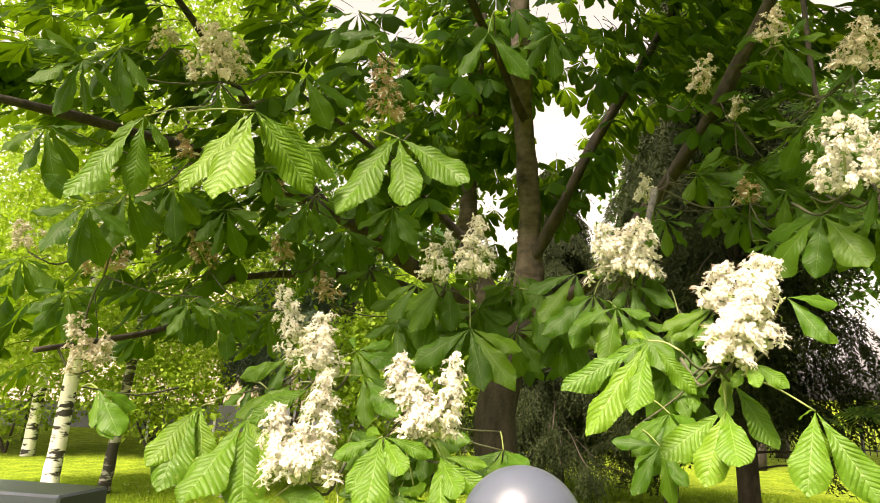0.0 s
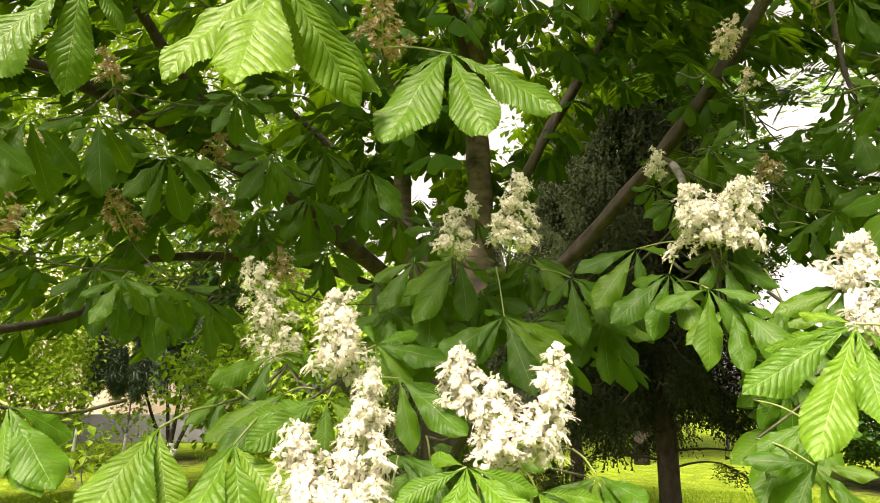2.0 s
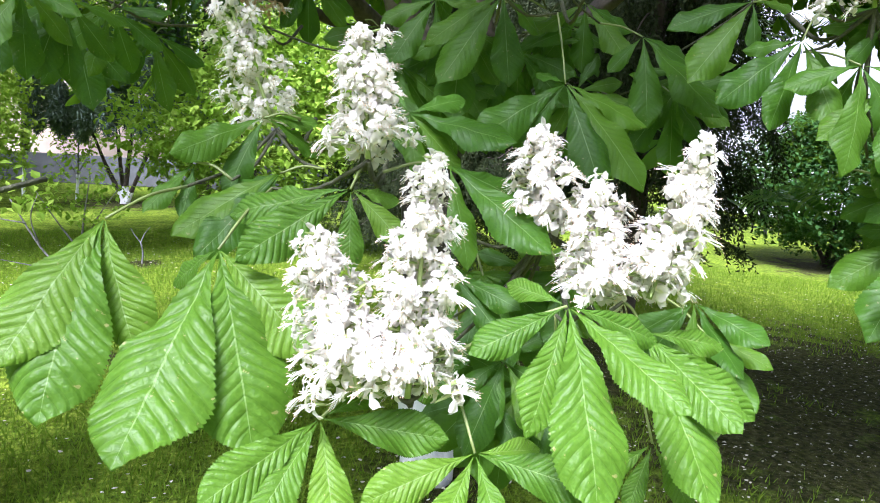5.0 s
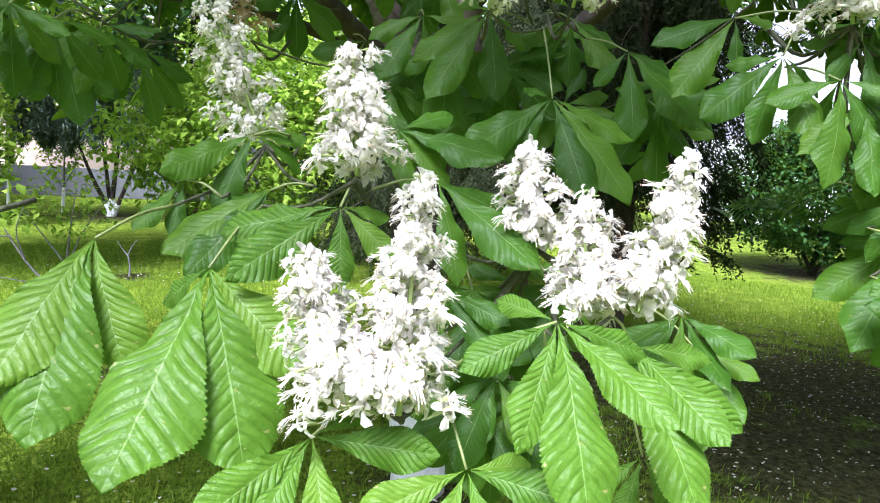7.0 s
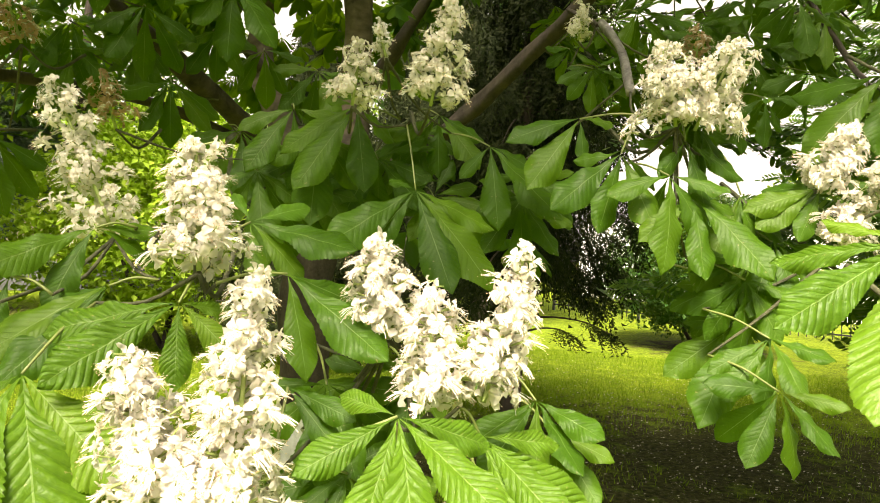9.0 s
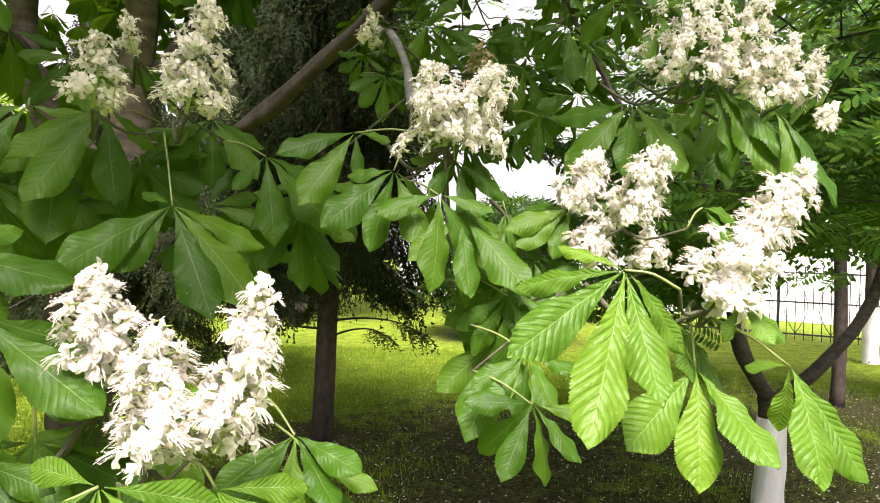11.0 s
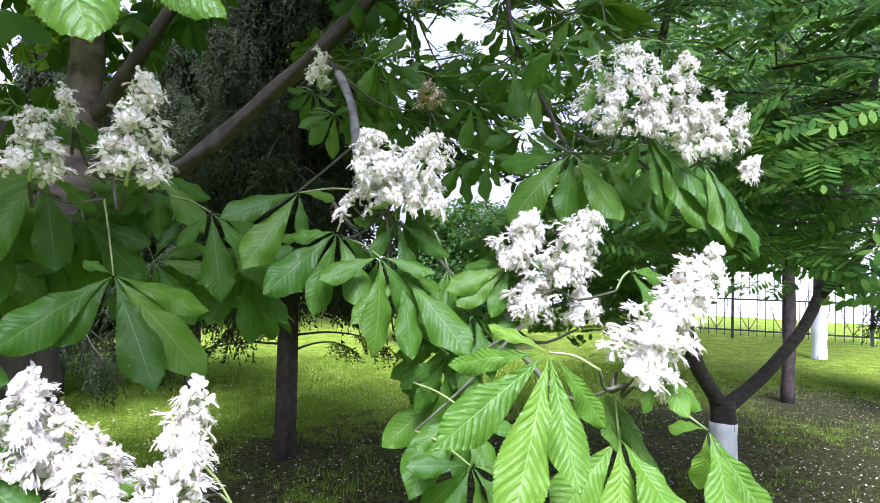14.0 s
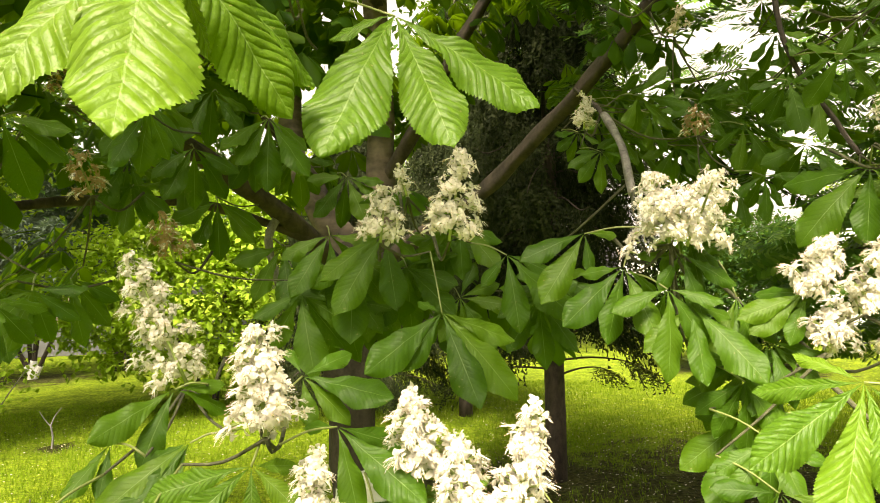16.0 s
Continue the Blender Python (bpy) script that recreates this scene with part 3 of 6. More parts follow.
hero_leaf((0.477, 1.222, 1.653), [(0.435, 1.226, 1.596), (0.480, 1.169, 1.557), (0.558, 1.182, 1.602), (0.438, 1.279, 1.656)], (0.497, 1.252, 1.692))
hero_leaf((0.471, 1.196, 1.564), [(0.385, 1.204, 1.497), (0.447, 1.139, 1.450), (0.497, 1.073, 1.465), (0.532, 1.171, 1.548)], (0.495, 1.233, 1.651))
hero_leaf((0.574, 1.197, 1.576), [(0.563, 1.149, 1.475), (0.538, 1.172, 1.453), (0.587, 1.126, 1.507), (0.488, 1.192, 1.428)], (0.573, 1.233, 1.641))
hero_leaf((0.613, 1.092, 1.583), [(0.515, 1.132, 1.547), (0.527, 1.122, 1.526), (0.569, 1.089, 1.507), (0.669, 1.055, 1.592), (0.582, 1.162, 1.586)], (0.639, 1.094, 1.611))
hero_leaf((0.913, 1.183, 1.818), [(0.863, 1.326, 1.804), (0.792, 1.247, 1.693), (0.875, 1.169, 1.673), (0.926, 1.067, 1.695), (0.975, 1.140, 1.802)], (0.868, 1.145, 1.849), wide=1.10)
hero_leaf((0.958, 1.052, 1.854), [(0.934, 1.059, 1.763), (0.953, 0.980, 1.719), (0.974, 0.911, 1.665), (0.983, 0.888, 1.699), (0.960, 1.131, 1.809)], (0.918, 1.043, 1.887), wide=0.72)
hero_leaf((0.991, 0.948, 1.789), [(0.957, 0.963, 1.729), (0.968, 0.868, 1.641), (0.992, 0.825, 1.632), (1.061, 0.950, 1.785)], (0.978, 1.021, 1.843), wide=0.72)
hero_leaf((0.387, 0.846, 1.491), [(0.337, 0.950, 1.474), (0.248, 0.870, 1.412), (0.268, 0.793, 1.350), (0.332, 0.769, 1.379), (0.441, 0.799, 1.415), (0.375, 0.920, 1.519)], (0.425, 0.805, 1.473), wide=0.82, young=True)
hero_leaf((0.556, 1.168, 1.378), [(0.455, 1.212, 1.298), (0.451, 1.138, 1.240), (0.515, 1.241, 1.376), (0.526, 1.091, 1.282)], (0.588, 1.148, 1.453), wide=1.10)
hero_leaf((0.501, 0.825, 1.382), [(0.401, 0.840, 1.308), (0.433, 0.773, 1.289), (0.467, 0.722, 1.314), (0.515, 0.857, 1.428)], (0.499, 0.834, 1.452), wide=1.20, young=True)
hero_leaf((0.610, 0.765, 1.384), [(0.548, 0.695, 1.292), (0.646, 0.693, 1.269), (0.614, 0.773, 1.309), (0.616, 0.818, 1.382)], (0.527, 0.821, 1.439), wide=1.20, young=True)
hero_leaf((0.524, 0.788, 1.459), [(0.515, 0.747, 1.427), (0.560, 0.748, 1.427), (0.499, 0.788, 1.422)], (0.515, 0.808, 1.461), wide=1.20, young=True)
hero_leaf((0.528, 0.858, 1.427), [(0.491, 0.823, 1.373), (0.567, 0.828, 1.359), (0.569, 0.810, 1.329)], (0.520, 0.839, 1.457), young=True)
hero_leaf((-0.068, 0.996, 1.315), [(-0.154, 0.978, 1.283), (-0.119, 0.930, 1.236), (-0.088, 0.867, 1.217), (-0.026, 0.880, 1.272), (0.020, 0.979, 1.291), (-0.105, 1.044, 1.326)], (-0.166, 1.039, 1.252), young=True)
hero_leaf((0.041, 1.042, 1.276), [(0.067, 0.930, 1.229), (0.037, 0.904, 1.190), (0.137, 0.985, 1.208), (0.121, 1.019, 1.272)], (0.016, 1.043, 1.308), young=True)
hero_leaf((-0.144, 0.993, 1.183), [(-0.238, 0.959, 1.169), (-0.080, 0.913, 1.191), (-0.195, 0.931, 1.135), (-0.139, 0.914, 1.140), (-0.084, 0.991, 1.184)], (-0.162, 1.050, 1.250), young=True)
hero_leaf((-0.274, 1.050, 1.196), [(-0.363, 0.975, 1.167), (-0.328, 0.974, 1.146), (-0.265, 0.965, 1.136), (-0.185, 0.984, 1.205), (-0.216, 1.072, 1.215)], (-0.205, 1.077, 1.235), young=True)
hero_leaf((0.067, 1.040, 1.157), [(0.023, 1.003, 1.113), (0.070, 0.975, 1.126), (-0.002, 1.027, 1.125)], (0.042, 1.075, 1.262), young=True)
hero_leaf((-0.072, 1.121, 1.223), [(-0.126, 1.104, 1.200), (-0.103, 1.074, 1.169), (-0.058, 1.050, 1.171), (-0.130, 1.059, 1.153)], (-0.141, 1.107, 1.242))
hero_leaf((-0.009, 1.126, 1.188), [(-0.049, 1.065, 1.145), (0.001, 1.033, 1.128), (-0.053, 1.149, 1.132)], (-0.029, 1.097, 1.280))
hero_leaf((-0.140, 1.116, 1.318), [(-0.091, 1.060, 1.299), (-0.107, 1.060, 1.277), (-0.102, 1.135, 1.305)], (-0.158, 1.078, 1.244))
hero_leaf((-0.334, 0.908, 1.923), [(-0.441, 0.840, 1.758), (-0.352, 0.790, 1.718), (-0.218, 0.919, 1.780), (-0.174, 0.977, 1.836), (-0.288, 0.974, 1.830)], (-0.529, 1.041, 1.976), wide=0.92, young=True)
hero_leaf((-0.568, 0.950, 1.925), [(-0.677, 0.914, 1.749), (-0.573, 0.931, 1.770), (-0.520, 0.963, 1.866), (-0.634, 0.960, 1.888)], (-0.486, 1.051, 1.995), wide=0.95, young=True)
hero_leaf((-0.067, 1.106, 1.953), [(-0.180, 0.985, 1.779), (-0.042, 0.987, 1.776), (0.079, 1.013, 1.835), (-0.140, 1.150, 1.944)], (-0.170, 1.250, 2.035), wide=1.05, young=True)
hero_leaf((-0.105, 1.094, 2.206), [(-0.215, 1.075, 2.136), (-0.103, 1.101, 2.160), (-0.213, 1.114, 2.216)], (-0.174, 1.104, 2.270))
hero_leaf((0.127, 1.052, 2.186), [(0.065, 1.060, 2.093), (0.213, 1.040, 2.085), (0.260, 1.100, 2.133)], (0.144, 1.110, 2.280))
hero_leaf((-0.345, 1.333, 2.221), [(-0.395, 1.320, 2.124), (-0.278, 1.345, 2.087), (-0.225, 1.419, 2.183)], (-0.463, 1.396, 2.260))
hero_leaf((0.657, 0.902, 1.580), [(0.689, 0.850, 1.506), (0.738, 0.887, 1.574), (0.748, 0.899, 1.511)], (0.641, 0.915, 1.550))
hero_leaf((-0.562, 0.901, 1.392), [(-0.500, 0.867, 1.321), (-0.510, 0.864, 1.317), (-0.511, 0.939, 1.364), (-0.547, 0.870, 1.333)], (-0.609, 0.935, 1.394), wide=1.15)
panicle((-0.203, 1.011, 1.241), (-0.188, 1.040, 1.434), 0.034, 66, "fresh")
panicle((-0.247, 1.015, 1.242), (-0.284, 1.059, 1.365), 0.036, 52, "fresh")
panicle((-0.324, 1.467, 1.472), (-0.406, 1.490, 1.673), 0.044, 44, "fresh")
panicle((-0.226, 1.170, 1.441), (-0.234, 1.192, 1.567), 0.037, 44, "fresh")
panicle((-0.034, 1.129, 1.375), (-0.049, 1.140, 1.473), 0.033, 40, "fresh")
panicle((-0.012, 1.055, 1.314), (-0.007, 1.069, 1.424), 0.033, 40, "fresh")
panicle((0.037, 1.028, 1.326), (0.070, 1.020, 1.467), 0.027, 44, "fresh")
panicle((0.449, 1.218, 1.683), (0.405, 1.206, 1.787), 0.047, 40, "fresh")
panicle((0.474, 1.195, 1.676), (0.473, 1.124, 1.783), 0.045, 42, "fresh")
panicle((0.114, 1.384, 1.699), (0.129, 1.354, 1.845), 0.038, 40, "fresh")
panicle((0.012, 1.469, 1.702), (0.018, 1.455, 1.794), 0.034, 24, "fresh")
panicle((0.059, 1.466, 1.788), (0.043, 1.462, 1.834), 0.018, 8, "fresh")
panicle((0.733, 1.867, 2.057), (0.728, 1.844, 2.136), 0.030, 16, "fresh")
panicle((0.909, 1.078, 1.853), (0.880, 1.031, 2.003), 0.073, 50, "fresh")
panicle((0.963, 1.020, 1.856), (0.953, 0.954, 1.977), 0.046, 36, "fresh")
panicle((0.962, 0.990, 1.831), (0.982, 0.901, 1.894), 0.039, 28, "fresh")
panicle((1.015, 0.932, 1.808), (1.017, 0.881, 1.878), 0.034, 22, "fresh")
panicle((1.041, 0.889, 1.764), (1.045, 0.864, 1.787), 0.023, 8, "fresh")
panicle((0.606, 1.088, 1.591), (0.626, 1.051, 1.672), 0.033, 30, "fresh")
panicle((0.624, 1.001, 1.563), (0.644, 0.955, 1.671), 0.031, 34, "fresh")
panicle((0.608, 1.055, 1.504), (0.620, 1.040, 1.569), 0.027, 20, "fresh")
panicle((0.657, 0.986, 1.502), (0.661, 0.982, 1.549), 0.024, 14, "fresh")
panicle((0.494, 0.804, 1.462), (0.551, 0.733, 1.607), 0.034, 64, "fresh")
panicle((-0.540, 1.241, 2.167), (-0.545, 1.177, 2.275), 0.087, 40, "cream")
panicle((-0.137, 1.594, 2.217), (-0.159, 1.505, 2.389), 0.070, 34, "dry")
panicle((-0.913, 1.509, 1.706), (-0.924, 1.478, 1.823), 0.070, 26, "dry")
panicle((-0.734, 1.801, 1.777), (-0.785, 1.758, 1.885), 0.052, 18, "dry")
panicle((-0.529, 1.960, 1.843), (-0.555, 1.934, 1.928), 0.052, 14, "dry")
panicle((-0.354, 1.920, 1.691), (-0.381, 1.899, 1.790), 0.046, 16, "dry")
panicle((-0.926, 1.527, 1.446), (-0.975, 1.491, 1.580), 0.054, 22, "cream")
panicle((-0.904, 1.539, 1.462), (-0.903, 1.535, 1.531), 0.045, 12, "cream")
panicle((-1.288, 1.733, 1.815), (-1.304, 1.704, 1.896), 0.059, 16, "cream")
panicle((1.031, 1.186, 2.197), (1.033, 1.124, 2.295), 0.064, 30, "cream")
panicle((0.865, 1.684, 2.383), (0.885, 1.626, 2.472), 0.050, 18, "cream")
panicle((0.996, 1.463, 2.437), (0.985, 1.417, 2.518), 0.050, 18, "cream")
panicle((-0.743, 1.367, 2.332), (-0.753, 1.344, 2.361), 0.045, 10, "cream")
panicle((1.034, 1.749, 2.031), (1.023, 1.734, 2.093), 0.057, 14, "dry")
panicle((-0.582, 1.999, 2.060), (-0.566, 1.978, 2.140), 0.043, 12, "dry")
panicle((-0.715, 1.513, 2.048), (-0.727, 1.488, 2.099), 0.036, 10, "dry")
panicle((-0.964, 1.769, 1.963), (-0.945, 1.759, 2.028), 0.052, 12, "cream")
panicle((1.058, 1.846, 2.361), (1.058, 1.812, 2.430), 0.034, 10, "cream")
hero_leaf((-0.585, 1.454, 1.603), [(-0.628, 1.393, 1.560), (-0.617, 1.424, 1.513), (-0.586, 1.450, 1.501), (-0.537, 1.481, 1.537), (-0.519, 1.490, 1.595)], (-0.576, 1.554, 1.633))
hero_leaf((-0.556, 1.563, 1.617), [(-0.621, 1.562, 1.589), (-0.603, 1.506, 1.551), (-0.591, 1.576, 1.524), (-0.532, 1.579, 1.533), (-0.491, 1.572, 1.570), (-0.478, 1.555, 1.620)], (-0.570, 1.663, 1.647))
hero_leaf((-0.615, 1.392, 1.605), [(-0.672, 1.372, 1.572), (-0.647, 1.356, 1.524), (-0.624, 1.419, 1.501), (-0.575, 1.433, 1.548), (-0.554, 1.380, 1.578)], (-0.623, 1.492, 1.635))
hero_leaf((-0.069, 1.179, 1.197), [(-0.132, 1.196, 1.199), (-0.165, 1.168, 1.191), (-0.128, 1.119, 1.135), (-0.089, 1.117, 1.113), (-0.043, 1.089, 1.153), (-0.016, 1.114, 1.172), (-0.001, 1.178, 1.227)], (-0.087, 1.279, 1.227))
hero_leaf((-0.053, 1.151, 1.172), [(-0.148, 1.130, 1.169), (-0.112, 1.130, 1.101), (-0.066, 1.120, 1.069), (-0.017, 1.054, 1.135), (-0.006, 1.084, 1.166)], (-0.064, 1.251, 1.202))
hero_leaf((0.023, 1.192, 1.311), [(-0.026, 1.218, 1.331), (-0.061, 1.177, 1.286), (-0.043, 1.176, 1.235), (-0.004, 1.137, 1.231), (0.063, 1.143, 1.236), (0.096, 1.150, 1.301), (0.068, 1.160, 1.342)], (0.016, 1.292, 1.341))
hero_leaf((-0.002, 1.246, 1.300), [(-0.059, 1.266, 1.318), (-0.083, 1.289, 1.264), (-0.050, 1.264, 1.207), (-0.003, 1.191, 1.194), (0.043, 1.164, 1.240), (0.078, 1.222, 1.281), (0.050, 1.221, 1.332)], (0.012, 1.346, 1.330))
hero_leaf((-0.081, 1.190, 1.303), [(-0.160, 1.194, 1.306), (-0.168, 1.158, 1.247), (-0.112, 1.145, 1.213), (-0.064, 1.120, 1.224), (-0.006, 1.162, 1.259), (-0.000, 1.160, 1.300)], (-0.071, 1.290, 1.333))
hero_leaf((0.171, 1.141, 1.283), [(0.081, 1.135, 1.238), (0.086, 1.107, 1.215), (0.122, 1.053, 1.195), (0.180, 1.058, 1.223), (0.203, 1.056, 1.260)], (0.174, 1.241, 1.313))
hero_leaf((0.207, 1.152, 1.237), [(0.117, 1.160, 1.198), (0.155, 1.139, 1.133), (0.200, 1.107, 1.123), (0.218, 1.073, 1.178), (0.259, 1.101, 1.218)], (0.201, 1.252, 1.267))
hero_leaf((0.002, 1.653, 1.671), [(-0.078, 1.682, 1.615), (-0.042, 1.699, 1.571), (-0.018, 1.583, 1.514), (0.074, 1.635, 1.578), (0.081, 1.574, 1.620)], (0.011, 1.753, 1.701))
hero_leaf((-0.036, 1.705, 1.722), [(-0.134, 1.697, 1.685), (-0.122, 1.663, 1.606), (-0.030, 1.686, 1.580), (0.068, 1.717, 1.630), (0.058, 1.647, 1.704)], (-0.022, 1.805, 1.752))
hero_leaf((0.269, 1.707, 1.752), [(0.169, 1.704, 1.696), (0.198, 1.736, 1.643), (0.273, 1.705, 1.626), (0.325, 1.620, 1.653), (0.367, 1.689, 1.713)], (0.263, 1.807, 1.782))
hero_leaf((0.435, 1.209, 1.594), [(0.342, 1.224, 1.566), (0.434, 1.256, 1.512), (0.396, 1.150, 1.467), (0.476, 1.164, 1.508), (0.486, 1.146, 1.573)], (0.434, 1.309, 1.624))
hero_leaf((0.516, 1.246, 1.693), [(0.487, 1.311, 1.677), (0.493, 1.285, 1.619), (0.537, 1.237, 1.588), (0.545, 1.199, 1.615), (0.534, 1.184, 1.655)], (0.497, 1.346, 1.723))
hero_leaf((-0.060, 1.176, 1.206), [(-0.111, 1.206, 1.220), (-0.129, 1.178, 1.169), (-0.114, 1.154, 1.140), (-0.078, 1.119, 1.125), (-0.019, 1.129, 1.142), (-0.016, 1.097, 1.190), (-0.011, 1.161, 1.237)], (-0.070, 1.276, 1.236))
hero_leaf((-0.084, 1.142, 1.182), [(-0.158, 1.166, 1.169), (-0.150, 1.089, 1.146), (-0.113, 1.058, 1.127), (-0.064, 1.072, 1.139), (-0.017, 1.096, 1.185)], (-0.096, 1.242, 1.212))
hero_leaf((-0.043, 1.128, 1.189), [(-0.103, 1.130, 1.222), (-0.130, 1.117, 1.166), (-0.099, 1.113, 1.119), (-0.068, 1.076, 1.115), (-0.004, 1.075, 1.128), (0.012, 1.065, 1.176), (0.006, 1.077, 1.218)], (-0.030, 1.228, 1.219))
hero_leaf((0.429, 1.567, 1.624), [(0.373, 1.623, 1.626), (0.346, 1.610, 1.572), (0.363, 1.576, 1.518), (0.425, 1.555, 1.501), (0.516, 1.544, 1.533), (0.490, 1.479, 1.586), (0.469, 1.505, 1.631)], (0.432, 1.667, 1.654))
hero_leaf((-0.098, 1.709, 1.598), [(-0.192, 1.684, 1.561), (-0.161, 1.718, 1.490), (-0.094, 1.619, 1.449), (-0.004, 1.725, 1.481), (0.001, 1.694, 1.532)], (-0.105, 1.809, 1.628))
hero_leaf((0.002, 1.789, 1.639), [(-0.076, 1.749, 1.668), (-0.093, 1.768, 1.598), (-0.077, 1.811, 1.540), (0.014, 1.799, 1.476), (0.072, 1.697, 1.525), (0.106, 1.775, 1.625), (0.065, 1.772, 1.690)], (0.008, 1.889, 1.669))
hero_leaf((0.152, 1.748, 1.651), [(0.061, 1.797, 1.667), (0.025, 1.726, 1.592), (0.069, 1.742, 1.525), (0.164, 1.760, 1.497), (0.222, 1.648, 1.550), (0.239, 1.672, 1.620), (0.214, 1.679, 1.700)], (0.169, 1.848, 1.681))
hero_leaf((0.252, 1.754, 1.718), [(0.168, 1.753, 1.727), (0.164, 1.752, 1.673), (0.189, 1.764, 1.612), (0.229, 1.715, 1.590), (0.314, 1.713, 1.624), (0.315, 1.691, 1.679), (0.317, 1.731, 1.743)], (0.233, 1.854, 1.748))
hero_leaf((-0.003, 2.379, 2.025), [(-0.098, 2.432, 1.963), (-0.071, 2.447, 1.920), (0.021, 2.416, 1.870), (0.076, 2.414, 1.917), (0.100, 2.344, 2.020)], (0.010, 2.479, 2.055))
hero_leaf((0.111, 2.174, 1.933), [(0.003, 2.173, 1.935), (0.012, 2.166, 1.823), (0.102, 2.235, 1.793), (0.152, 2.125, 1.801), (0.208, 2.136, 1.867), (0.206, 2.134, 1.917)], (0.104, 2.274, 1.963))
hero_leaf((0.518, 1.135, 1.443), [(0.460, 1.181, 1.395), (0.480, 1.161, 1.355), (0.515, 1.120, 1.328), (0.535, 1.083, 1.365), (0.560, 1.084, 1.426)], (0.502, 1.235, 1.473))
hero_leaf((0.497, 1.074, 1.366), [(0.427, 1.105, 1.320), (0.422, 1.078, 1.287), (0.458, 1.036, 1.280), (0.478, 1.002, 1.312), (0.509, 0.997, 1.354)], (0.480, 1.174, 1.396))
hero_leaf((0.459, 1.028, 1.306), [(0.380, 1.062, 1.315), (0.421, 1.086, 1.229), (0.397, 1.014, 1.228), (0.470, 0.992, 1.213), (0.479, 0.962, 1.250), (0.503, 0.971, 1.298)], (0.444, 1.128, 1.336))
hero_leaf((0.203, 1.764, 1.686), [(0.147, 1.802, 1.668), (0.134, 1.752, 1.617), (0.180, 1.758, 1.582), (0.223, 1.698, 1.586), (0.277, 1.766, 1.626), (0.252, 1.696, 1.679)], (0.201, 1.864, 1.716))
hero_leaf((0.252, 1.799, 1.716), [(0.199, 1.812, 1.738), (0.177, 1.774, 1.669), (0.196, 1.787, 1.637), (0.249, 1.794, 1.608), (0.300, 1.794, 1.638), (0.324, 1.759, 1.702), (0.297, 1.757, 1.740)], (0.268, 1.899, 1.746))
hero_leaf((0.264, 1.702, 1.579), [(0.203, 1.708, 1.542), (0.206, 1.670, 1.493), (0.275, 1.675, 1.457), (0.319, 1.639, 1.467), (0.361, 1.637, 1.561), (0.358, 1.693, 1.614), (0.297, 1.696, 1.657)], (0.283, 1.802, 1.609))
hero_leaf((0.382, 1.547, 1.575), [(0.290, 1.532, 1.600), (0.297, 1.564, 1.547), (0.309, 1.553, 1.473), (0.385, 1.530, 1.432), (0.424, 1.475, 1.472), (0.469, 1.498, 1.529), (0.449, 1.510, 1.613)], (0.392, 1.647, 1.605))
hero_leaf((1.015, 1.927, 2.129), [(1.017, 1.927, 2.008), (1.050, 1.886, 2.007), (1.095, 1.842, 2.064), (1.093, 1.814, 2.125), (1.082, 1.865, 2.203)], (1.011, 2.027, 2.159))
hero_leaf((1.114, 1.842, 2.130), [(1.123, 1.813, 2.031), (1.180, 1.782, 2.027), (1.208, 1.733, 2.070), (1.182, 1.730, 2.172), (1.123, 1.750, 2.190)], (1.115, 1.942, 2.160))
hero_leaf((0.989, 2.047, 2.204), [(0.950, 2.060, 2.120), (1.026, 2.042, 2.100), (1.042, 1.952, 2.094), (1.095, 1.976, 2.188), (1.051, 1.954, 2.242), (1.012, 1.974, 2.262)], (0.980, 2.147, 2.234))
hero_leaf((1.219, 1.746, 2.115), [(1.210, 1.780, 2.040), (1.235, 1.790, 2.024), (1.279, 1.674, 2.023), (1.285, 1.615, 2.050), (1.258, 1.621, 2.129), (1.181, 1.647, 2.187), (1.201, 1.723, 2.202)], (1.221, 1.846, 2.145))
hero_leaf((1.188, 1.534, 1.954), [(1.093, 1.585, 1.909), (1.178, 1.617, 1.848), (1.223, 1.560, 1.828), (1.197, 1.442, 1.861), (1.253, 1.467, 1.924)], (1.173, 1.634, 1.984))
hero_leaf((1.017, 1.605, 1.850), [(0.974, 1.667, 1.839), (0.972, 1.637, 1.784), (1.014, 1.650, 1.758), (1.012, 1.562, 1.747), (1.052, 1.541, 1.800), (1.064, 1.561, 1.842)], (1.013, 1.705, 1.880))
hero_leaf((1.022, 1.523, 1.863), [(0.962, 1.556, 1.824), (1.017, 1.578, 1.787), (1.017, 1.501, 1.751), (1.076, 1.512, 1.792), (1.084, 1.465, 1.857)], (1.033, 1.623, 1.893))
hero_leaf((1.035, 1.183, 1.816), [(0.948, 1.236, 1.771), (0.959, 1.202, 1.703), (1.073, 1.213, 1.671), (1.023, 1.086, 1.709), (1.065, 1.089, 1.774)], (1.052, 1.283, 1.846))
hero_leaf((1.121, 1.136, 1.813), [(1.021, 1.200, 1.806), (1.033, 1.196, 1.723), (1.093, 1.145, 1.688), (1.089, 1.066, 1.670), (1.180, 1.065, 1.755), (1.145, 1.052, 1.811)], (1.126, 1.236, 1.843))
hero_leaf((1.093, 1.070, 1.832), [(1.054, 1.145, 1.857), (1.014, 1.151, 1.791), (1.029, 1.104, 1.722), (1.105, 1.068, 1.690), (1.138, 1.002, 1.733), (1.158, 0.996, 1.783), (1.140, 1.001, 1.842)], (1.078, 1.170, 1.862))
